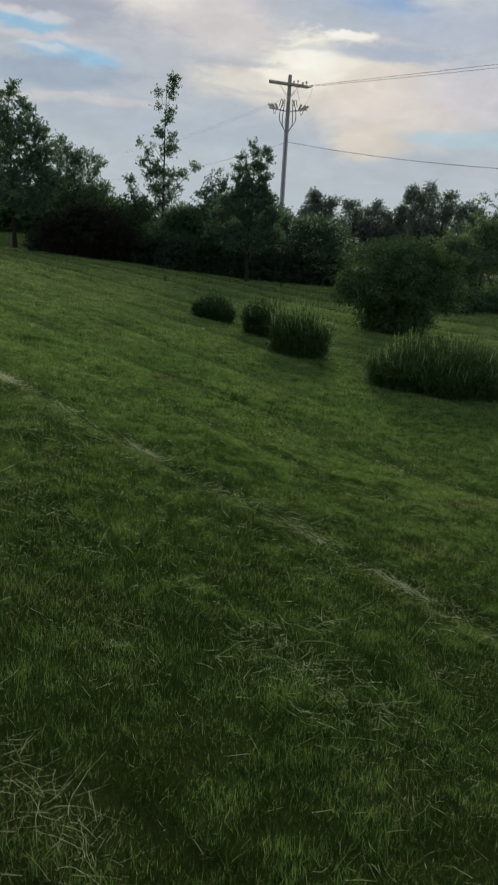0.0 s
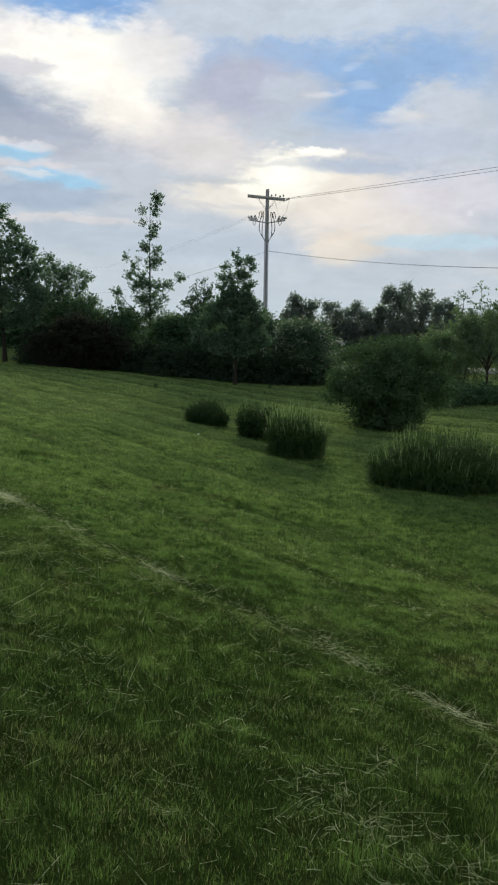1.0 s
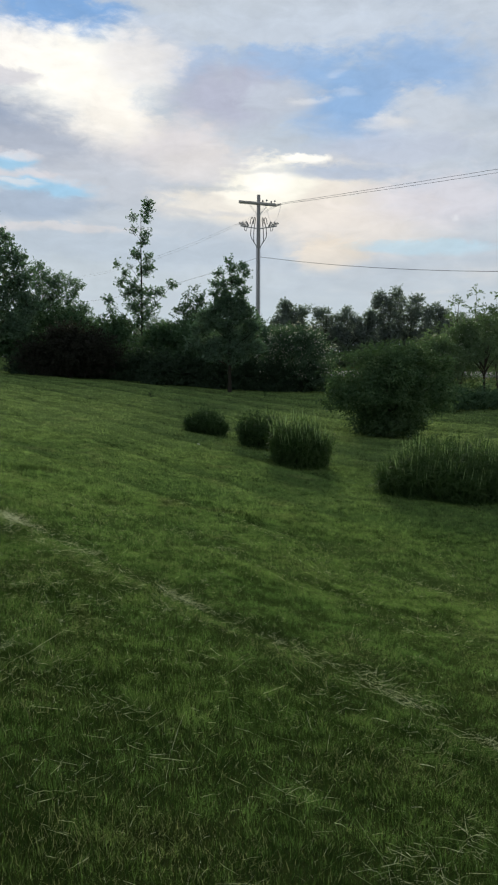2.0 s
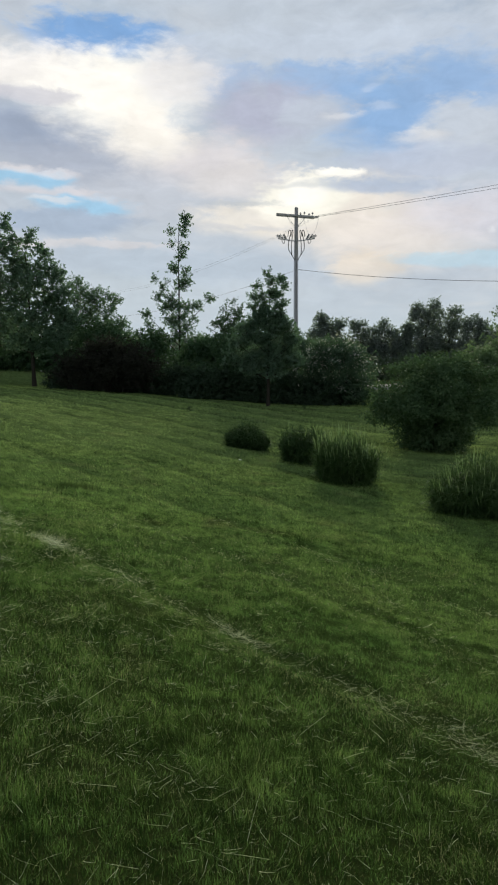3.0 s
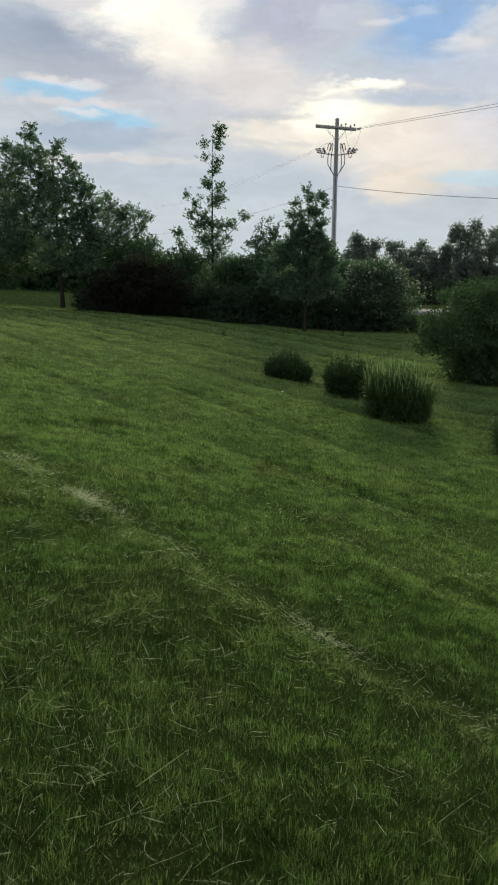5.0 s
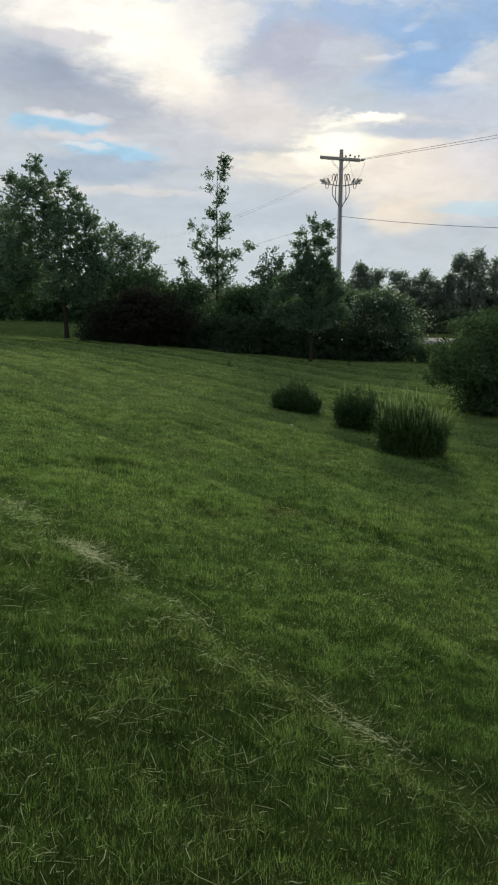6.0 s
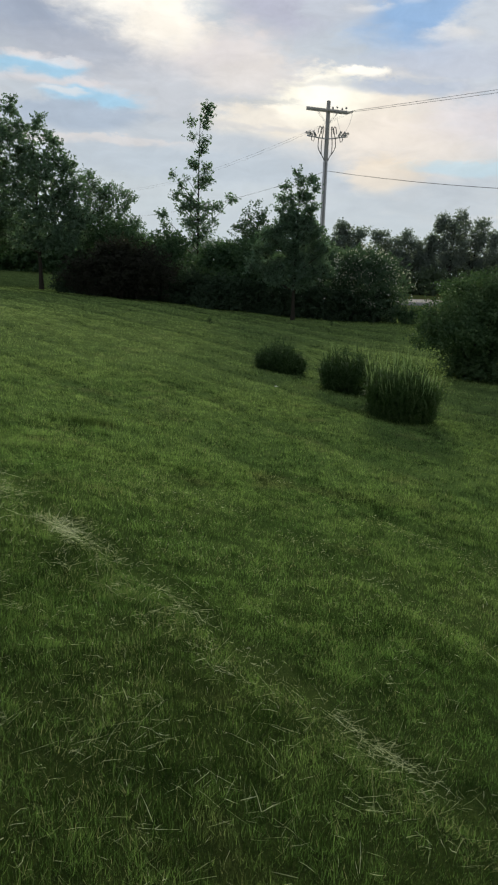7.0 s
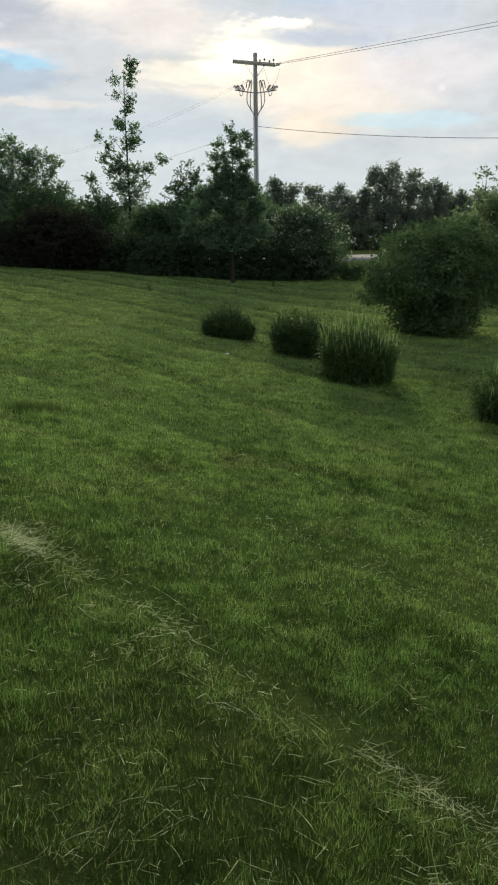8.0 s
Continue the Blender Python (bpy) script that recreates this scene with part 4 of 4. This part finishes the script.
POLE = (2.1, 53.0)
pole = utility_pole(POLE[0], POLE[1], 12.0)
for px, py, sag, low_sag, thick, wire_mat in ((40.0, 9.5, 0.22, 2.42, 0.010, M_WIRE), (-24.0, 109.0, 1.2, 1.0, 0.0055, M_FARWIRE)):
    other = copy_thing(pole, pose(px, py, float(ground_z(px, py)) - 0.1))
    dz = other.location.z - pole.location.z
    for ox, oz, more in ((1.38, 11.53, 0.0), (1.42, 11.47, 0.14)):
        wire_curve("power_line", (POLE[0] + ox, POLE[1], oz), (px + ox, py, oz + dz), sag + more, thick, "thin grey overhead power line between poles", wire_mat)
    wire_curve("phone_line", (POLE[0] + 0.12, POLE[1] - 0.1, 8.12), (px + 0.12, py - 0.1, 8.3 + dz), low_sag, thick * 1.4, "dark sagging telephone line between poles", M_RUBBER)

# tall grass clumps
grass_clump(-0.82, 22.6, 0.63, 0.5, 0.76, 640, M_DARKREED, "low dark green clump of grass on the lawn", 31, 0.6, 0.22, 0.016, 0.0, 0.25)
grass_clump(0.64, 20.8, 0.67, 0.55, 1.1, 680, M_DARKREED, "rounded dark green clump of tall grass", 32, 0.5, 0.27, 0.016, 0.05, 0.2)
grass_clump(1.31, 18.3, 0.68, 0.58, 1.16, 820, M_REED, "upright clump of tall grass with pale tips", 33, 0.36, 0.28, 0.015, 0.36, 0.18)
grass_clump(3.9, 15.5, 1.6, 0.95, 1.25, 1700, M_REED, "broad clump of tall grass with pale tips", 34, 0.62, 0.30, 0.015, 0.16, 0.22)

# large shrub beside the lawn, with uneven sprays standing out of its crown
srng = random.Random(71)
SPRAYS = []
for k in range(46):
    sa, sz = srng.uniform(0, 2 * math.pi), srng.uniform(0.7, 2.75)
    sw = 1.62 * math.sqrt(max(0.05, 1 - ((sz - 1.35) / 1.5) ** 2))
    ss = srng.uniform(0.20, 0.42)
    SPRAYS.append((0.25 + sw * math.cos(sa), 0.8 * sw * math.sin(sa), sz, ss * 1.45, ss * 1.3, ss * 0.5))
plant("shrub", 4.58, 25.2, [(0.15, 0, 0.45, 0.9, 0.85, 0.46), (0.1, 0, 1.2, 1.1, 1.1, 0.6), (-1.2, 0.1, 1.35, 0.42, 0.6, 0.28), (-0.95, -0.4, 1.0, 0.5, 0.5, 0.3), (-0.8, 0.2, 1.75, 0.5, 0.6, 0.34), (-0.35, -0.6, 1.98, 0.5, 0.5, 0.3), (-0.05, 0.2, 2.36, 0.5, 0.6, 0.34), (0.45, 0, 2.5, 0.5, 0.6, 0.3), (0.2, -0.9, 1.75, 0.6, 0.45, 0.36), (1.0, 0.1, 2.25, 0.55, 0.6, 0.34), (1.55, 0.2, 1.9, 0.5, 0.6, 0.36), (1.1, -0.6, 1.6, 0.55, 0.5, 0.36), (1.35, -0.2, 1.1, 0.6, 0.6, 0.4), (0.6, -0.9, 1.05, 0.6, 0.45, 0.36), (-0.35, -0.9, 1.2, 0.6, 0.45, 0.36), (0.4, 0.3, 1.9, 1.1, 0.9, 0.5)] + [(0.15 + 0.72 * math.cos(a), 0.66 * math.sin(a), 0.3 + 0.2 * (k % 2), 0.45, 0.42, 0.3) for k, a in enumerate(np.linspace(0, 5.8, 14))] + SPRAYS,
      "large rounded dark green shrub at the lawn's edge", "shrub", M_BUSH, 960, 40, 0.27, (0.095, 0.052), 0.07, 2.2, M_DARKBARK, 20, 41, 0.78, 5)

# trees and shrubs behind the lawn
plant("tree", -13.1, 46.5, lobed(3, 0.6, [(-1.5, 9.6, 0.28), (-1.7, 9.1, 0.4), (-1.3, 8.9, 0.35), (-2.9, 8.5, 0.4), (-2.2, 8.3, 0.5), (-1.4, 8.2, 0.7), (-2.1, 7.5, 0.8), (0.1, 8.6, 0.3), (-0.1, 8.1, 0.5), (0.5, 7.6, 0.5), (1.0, 7.4, 0.35), (-0.8, 7.3, 0.8),
      (0.6, 6.8, 0.8), (-2.6, 6.6, 0.9), (-1.0, 6.3, 1.0), (1.3, 6.3, 0.7), (0.3, 5.8, 1.0), (-2.2, 5.5, 1.1), (1.7, 5.4, 0.8), (-0.8, 5.0, 1.1), (-3.0, 4.6, 1.0), (0.9, 4.6, 1.1), (-1.8, 4.0, 1.2), (0.1, 3.7, 1.1), (1.9, 3.8, 0.9), (-2.8, 3.2, 1.0), (-0.8, 2.7, 0.9), (1.2, 2.7, 1.0), (0.3, 2.3, 0.6)]),
      "broad green oak with a bare lower trunk", "tree", M_OAK, 1400, 28, 0.22, (0.14, 0.09), 0.115, 8.0, M_DARKBARK, 60, 51, 0.2, rise=0.5, fuller=1.08)
plant("tree", -11.3, 50.0, [(0.1, 0, 6.6, 0.5, 0.5, 0.5), (0.3, 0, 5.7, 0.9, 0.8, 0.5), (1.3, 0, 5.9, 0.7, 0.6, 0.5), (2.2, 0, 5.6, 0.5, 0.4, 0.4), (1.4, 0, 4.9, 0.9, 0.8, 0.5), (-0.2, 0, 4.6, 1.0, 0.9, 0.6), (2.3, 0, 4.0, 0.7, 0.6, 0.5), (1.0, 0, 3.8, 1.0, 0.9, 0.6), (-0.6, 0, 3.3, 1.3, 1.0, 0.7), (2.8, 0, 3.1, 0.8, 0.7, 0.7)],
      "open spreading green tree with fanned branches", "tree", M_OAK, 580, 26, 0.25, (0.12, 0.08), 0.10, 4.6, M_DARKBARK, 60, 52, 0.55, rise=0.45, fuller=1.1)
plant("tree", -17.9, 49.0, [(0.3, 0, 7.4, 0.6, 0.6, 0.7), (-0.8, 0, 7.2, 1.0, 0.9, 0.9), (0.9, 0, 6.2, 1.0, 0.9, 0.8), (-0.6, 0, 5.6, 1.4, 1.2, 0.9), (1.2, 0, 4.7, 1.2, 1.0, 0.8), (-1.6, 0, 4.2, 1.4, 1.2, 0.9), (0.2, -0.3, 3.7, 1.4, 1.1, 0.9), (2.0, -0.2, 3.3, 1.1, 0.9, 0.8), (-1.0, 0, 2.6, 1.6, 1.1, 0.8), (1.5, 0, 2.2, 1.3, 1.0, 0.6)],
      "dense green broadleaf tree with low branches", "tree", M_SHRUB, 620, 32, 0.34, (0.14, 0.10), 0.12, 5.8, M_DARKBARK, 40, 53, 0.35, rise=0.35, fuller=1.35)
plant("sapling", -4.95, 48.0, lobed(5, 0.25, [(0.38, 10.2, 0.30), (0.36, 9.85, 0.30), (0.3, 9.4, 0.32), (-0.5, 9.5, 0.24), (-0.45, 8.7, 0.2), (0.3, 8.6, 0.27), (0.1, 8.1, 0.3), (-0.35, 7.35, 0.34), (0.38, 7.2, 0.3), (-1.4, 6.8, 0.24), (-0.65, 6.6, 0.18), (0.2, 6.5, 0.45), (-0.95, 6.2, 0.25), (-1.2, 5.7, 0.3), (-0.55, 5.7, 0.25),
      (-0.2, 5.3, 0.45), (-0.8, 5.1, 0.4), (0.5, 5.1, 0.4), (0.95, 5.2, 0.32), (1.75, 5.6, 0.28), (-1.9, 4.7, 0.27), (-1.75, 4.1, 0.26), (-0.5, 4.3, 0.42), (0.05, 4.5, 0.4), (0.8, 4.4, 0.3), (0.4, 3.9, 0.42), (-0.1, 3.5, 0.45), (1.3, 3.3, 0.25)]),
      "slender young oak with sparse clustered leaves", "tree", M_OAK, 430, 13, 0.20, (0.17, 0.085), 0.085, 10.0, M_DARKBARK, 60, 54, 0.05, droop=0.3, rise=0.8, fuller=1.3)
plant("tree", 0.08, 40.3, lobed(6, 0.3, [(-0.05, 6.5, 0.2), (0.12, 6.1, 0.28), (0.6, 6.2, 0.24), (-0.55, 5.85, 0.24), (0.75, 5.8, 0.2), (-0.7, 5.4, 0.25), (-0.3, 5.3, 0.33), (0.3, 5.5, 0.38), (0.5, 5.0, 0.38), (-0.65, 4.9, 0.33), (-0.15, 4.65, 0.5), (0.55, 4.5, 0.45), (-0.55, 4.15, 0.5), (0.3, 3.8, 0.6),
      (1.05, 4.0, 0.28), (-1.3, 3.9, 0.3), (-0.95, 3.4, 0.55), (-1.55, 3.15, 0.45), (0.0, 2.95, 0.7), (0.95, 3.0, 0.5), (1.3, 3.2, 0.3), (-1.65, 2.4, 0.55), (-0.8, 2.3, 0.7), (0.45, 2.2, 0.7), (1.25, 2.3, 0.5), (0.1, 1.9, 0.6), (-0.9, 1.8, 0.45), (-0.45, 4.4, 0.36), (0.65, 4.0, 0.38), (0.15, 4.2, 0.45), (-0.9, 3.9, 0.42), (1.0, 3.55, 0.45), (-0.25, 3.5, 0.6)]),
      "young green tree with a thin dark trunk", "tree", M_OAK, 980, 30, 0.22, (0.115, 0.072), 0.085, 5.6, M_DARKBARK, 40, 55, 0.25, rise=0.6, fuller=1.0)
plant("tree", -1.95, 47.0, [(0.1, 0, 5.75, 0.22, 0.22, 0.4), (0.45, 0, 5.1, 0.32, 0.4, 0.4), (-0.25, 0, 5.2, 0.3, 0.3, 0.4), (-0.6, 0, 4.6, 0.45, 0.5, 0.45), (0.2, 0, 4.5, 0.6, 0.6, 0.5), (0.85, 0, 4.3, 0.4, 0.4, 0.4), (0, 0, 3.8, 1.1, 0.9, 0.6), (0, 0, 2.9, 1.4, 1.0, 0.7), (0, 0, 1.9, 1.4, 1.0, 0.7)],
      "small pointed green tree in the hedgerow", "tree", M_MAPLE, 330, 28, 0.24, (0.12, 0.08), 0.07, 4.9, M_DARKBARK, 24, 56, 0.35, rise=0.6)
plant("shrub", -8.4, 43.8, lumps(8, 6.3, 2.8, 2.9, 20, 0.2) + [(0, 0, 0.6, 3.0, 1.2, 0.7), (1.6, 0.2, 1.4, 1.5, 1.0, 0.9)],
      "wide dark purple-leaved shrub at the lawn's edge", "shrub", M_PURPLE, 620, 48, 0.34, (0.11, 0.075), 0.06, 2.0, M_DARKBARK, 14, 57, 0.4, 5)
FLOWERING = lumps(9, 4.9, 3.0, 3.7, 18, 0.2)
plant("shrub", 3.75, 44.2, FLOWERING + [(0.2, -0.3, 0.6, 2.1, 1.2, 0.7)],
      "green flowering shrub with pale blossoms", "shrub", M_MAPLE, 460, 38, 0.30, (0.12, 0.08), 0.07, 3.0, M_DARKBARK, 18, 58, 0.5, 4,
      extra=[("blossom", [(a, b, c, d * 1.06, e * 1.1, f * 1.06) for a, b, c, d, e, f in FLOWERING], M_BLOSSOM, 300, 5, 0.2, (0.08, 0.07), "small white blossom clusters")])
HEDGE = [(-6.6, 47.5, 2.0, 3.7, M_SHRUB), (-3.6, 46.5, 1.7, 3.5, M_SHRUB), (-1.6, 44.5, 1.8, 3.6, M_SHRUB), (1.4, 46.0, 1.8, 3.9, M_MAPLE), (-9.5, 48.5, 1.9, 4.0, M_SHRUB)]
for k, (hx, hy, hr, hh, hm) in enumerate(HEDGE):
    plant("shrub", hx, hy, lumps(200 + k, hr * 2.3, 2.8, hh * 1.05, 12, 0.2) + [(0, -0.3, 0.5, hr * 1.1, 1.2, 0.6)],
          "dense green shrub of the hedgerow", "shrub", hm, 230, 30, 0.36, (0.16, 0.10), 0.06, hh * 0.7, M_DARKBARK, 12, 60 + k, 0.45, 4, group="hedgerow shrubs")
for k, hx in enumerate((-30, -26, -22, -18.5, -15, -12)):
    plant("shrub", hx, 60.0 + (k % 2), [(0, 0, 1.9, 2.4, 1.4, 1.9), (0.6, 0, 3.1, 1.4, 1.1, 1.2), (0, -0.2, 0.6, 2.6, 1.2, 0.7)], "tall dark hedge shrub behind the trees", "shrub", M_SHRUB,
          300, 26, 0.45, (0.26, 0.18), 0.07, 3.0, M_DARKBARK, 8, 80 + k, 0.4, 4, group="far hedge shrubs")

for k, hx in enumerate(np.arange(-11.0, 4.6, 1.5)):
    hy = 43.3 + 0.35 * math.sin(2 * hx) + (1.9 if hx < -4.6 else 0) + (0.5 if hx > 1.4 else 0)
    plant("shrub", float(hx), hy, [(0, 0, 0.6, 1.2, 0.8, 0.65), (0.2, 0, 1.15, 0.9, 0.7, 0.6), (0, -0.3, 0.25, 1.3, 0.7, 0.32)], "undergrowth at the foot of the hedgerow, leaf colour darkened as shade", "shrub", M_SHADEDUNDER,
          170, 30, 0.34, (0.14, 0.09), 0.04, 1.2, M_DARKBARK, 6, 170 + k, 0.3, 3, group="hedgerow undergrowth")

# thicket beside the road
for k, (hx, hy, hr, hh) in enumerate(((9.6, 38.0, 1.6, 3.1), (11.3, 39.5, 1.6, 3.9), (13.4, 39.5, 1.8, 4.7), (16.2, 40, 2.0, 5.0), (8.4, 41.0, 1.3, 2.4))):
    plant("shrub", hx, hy, lumps(220 + k, hr * 2.2, 2.6, hh * 1.05, 12, 0.2) + [(0, -0.2, 0.45, hr * 1.1, 1.1, 0.5)], "light green shrub in the roadside thicket", "shrub", M_LIGHTSHRUB,
          330, 34, 0.30, (0.11, 0.075), 0.05, hh * 0.7, M_BARK, 10, 90 + k, 0.45, 5, group="thicket shrubs",
          extra=[("blossom", lumps(220 + k, hr * 2.2, 2.6, hh * 1.05, 12, 0.5), M_BLOSSOM, 44, 5, 0.2, (0.055, 0.05), "small white blossom clusters")])
for k, (hx, hy) in enumerate(((8.2, 32.6), (9.9, 33.4), (11.6, 34.0), (13.4, 34.6), (15.2, 35.4))):
    plant("shrub", hx, hy, [(0, 0, 0.35, 1.3, 1.0, 0.42), (0.5, 0, 0.6, 0.8, 0.8, 0.4)], "low dark weedy brush below the thicket", "shrub", M_SHRUB,
          110, 34, 0.28, (0.11, 0.06), 0.03, 0.7, M_DARKBARK, 5, 230 + k, 0.3, 3, group="brush below the thicket")
for k, (hx, hy) in enumerate(((6.0, 43.4), (7.3, 42.6))):
    plant("shrub", hx, hy, [(0, 0, 0.3, 1.0, 0.7, 0.35), (0.45, 0.1, 0.62, 0.5, 0.5, 0.3), (-0.4, 0, 0.55, 0.5, 0.4, 0.3)], "low green weeds at the gap by the road", "weeds", M_SHRUB,
          130, 26, 0.26, (0.13, 0.05), 0.02, 0.4, M_DARKBARK, 5, 250 + k, 0.3, 3, group="weeds at the gap")
plant("shrub", 5.45, 45.6, lumps(240, 1.5, 1.4, 2.0, 8, 0.2), "thin yellow-green shrub at the gap by the road", "shrub", M_LIGHTSHRUB, 90, 26, 0.28, (0.11, 0.07), 0.04, 1.1, M_BARK, 8, 241, 0.5, 3)
for k, (hx, hy, hh) in enumerate(((11.9, 42.0, 5.3), (12.9, 42.2, 5.8), (14.2, 41.6, 6.7))):
    plant("sapling", hx, hy, [(0, 0, hh - 0.3, 0.4, 0.4, 0.3), (0, 0, hh - 1.3, 0.5, 0.5, 0.5), (0.1, 0, hh - 2.6, 0.7, 0.7, 0.8)], "thin sapling with tufted pale leaves", "tree", M_LIGHTSHRUB,
          24, 20, 0.24, (0.15, 0.08), 0.04, hh - 0.2, M_BARK, 16, 100 + k, 0.3, group="roadside saplings")
plant("small_tree", 11.85, 37.4, [(0.5, 0, 2.3, 0.8, 0.7, 0.5), (-0.5, 0, 2.0, 0.6, 0.6, 0.4), (0.1, 0, 2.8, 0.5, 0.5, 0.3)], "small forked tree with a dark trunk and sparse leaves", "tree", M_LIGHTSHRUB, 60, 18, 0.22, (0.1, 0.07), 0.09, 2.5, M_DARKBARK, 14, 110, 0.4)

# trees beyond the road: place, half width, height, fullness
FAR = ((9.5, 111, 2.9, 9.8, 1.7), (14.4, 113, 2.5, 8.9, 1.0), (17.7, 113, 2.5, 9.0, 1.0), (20.6, 114, 1.9, 8.4, 1.0), (23.5, 112, 2.5, 11.5, 1.4), (26.8, 113, 2.8, 10.9, 1.4), (30.9, 113, 2.9, 9.7, 1.3), (33.8, 114, 2.2, 8.3, 1.2), (37.8, 113, 3.0, 8.9, 1.2),
       (43.5, 114, 3.6, 9.4, 1.2), (51, 114, 4.2, 9.2, 1.2), (4.0, 112, 3.4, 6.8, 0.9), (-3, 114, 3.8, 6.6, 0.8), (-9, 112, 3.4, 6.8, 0.8), (-15, 114, 4.0, 7.2, 0.7), (-21, 113, 4.0, 6.8, 0.6), (-28, 114, 4.2, 7.4, 0.6), (-36, 114, 4.5, 7.5, 0.6))
for k, (fx, fy, fr, fh, full) in enumerate(FAR):
    frng = random.Random(300 + k)
    crown = [(0, 0, fh * 0.50, fr * 1.05, 1.6, fh * 0.30), (0, 0, fh * 0.74, fr * 0.8, 1.3, fh * 0.16)]
    for _ in range(15):
        cz = frng.uniform(0.30, 0.90)
        wide = fr * math.sqrt(max(0.06, 1 - (max(cz - 0.45, 0) / 0.50) ** 2))
        crown.append((frng.uniform(-1.05, 1.05) * wide, frng.uniform(-1, 1), fh * cz, fr * 0.33, 0.9, fh * 0.085))
    plant("tree", fx, fy, crown, "full green tree across the road", "tree", M_HAZYFAR, int(560 * full), 16, 0.34, (0.24, 0.15), 0.16, fh * 0.8, M_DARKBARK, 26, 120 + k, 0.25, group="far trees")
for k, fx in enumerate(range(-44, 66, 7)):
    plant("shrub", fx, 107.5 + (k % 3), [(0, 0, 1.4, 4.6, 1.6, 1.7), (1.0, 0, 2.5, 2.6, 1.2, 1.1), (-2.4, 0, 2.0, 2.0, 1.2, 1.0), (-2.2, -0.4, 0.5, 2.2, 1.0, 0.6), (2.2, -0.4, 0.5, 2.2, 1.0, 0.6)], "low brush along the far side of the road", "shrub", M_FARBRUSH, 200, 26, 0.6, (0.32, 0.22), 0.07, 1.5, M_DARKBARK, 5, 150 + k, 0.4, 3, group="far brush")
for k, fx in enumerate(range(-40, 62, 6)):
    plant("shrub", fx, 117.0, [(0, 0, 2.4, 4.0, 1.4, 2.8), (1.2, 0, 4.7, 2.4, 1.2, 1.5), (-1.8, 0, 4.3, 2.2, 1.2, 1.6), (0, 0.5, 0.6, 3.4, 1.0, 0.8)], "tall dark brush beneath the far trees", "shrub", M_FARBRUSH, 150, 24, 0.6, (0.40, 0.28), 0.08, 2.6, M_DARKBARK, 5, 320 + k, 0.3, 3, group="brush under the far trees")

# small things on the lawn
litter = empty("litter", (-0.96, 19.84, float(ground_z(-0.96, 19.84)) + 0.03), "small white scrap of crumpled plastic on the grass", "litter")
bm = bmesh.new()
bmesh.ops.create_icosphere(bm, subdivisions=2, radius=0.03, matrix=Matrix.Diagonal((1.5, 0.8, 0.5, 1)))
for v in bm.verts:
    v.co *= 0.8 + 0.5 * noise.noise(v.co * 30)
part("scrap", bm, M_LITTER, litter)
for k, (wx, wy, wh) in enumerate(((-3.2, 32.9, 0.34), (1.75, 39.0, 0.3))):
    plant("weed", wx, wy, [(0, 0, wh * 0.7, 0.10, 0.10, wh * 0.3), (0, 0, wh * 0.3, 0.07, 0.07, wh * 0.25)], "small dark weed standing in the lawn", "weed", M_DARKREED, 10, 7, 0.07, (0.07, 0.03), 0.012, wh, M_DARKBARK, 4, 190 + k, 0.3, group="weeds on the lawn")
build_clippings()
build_lawn_blades()
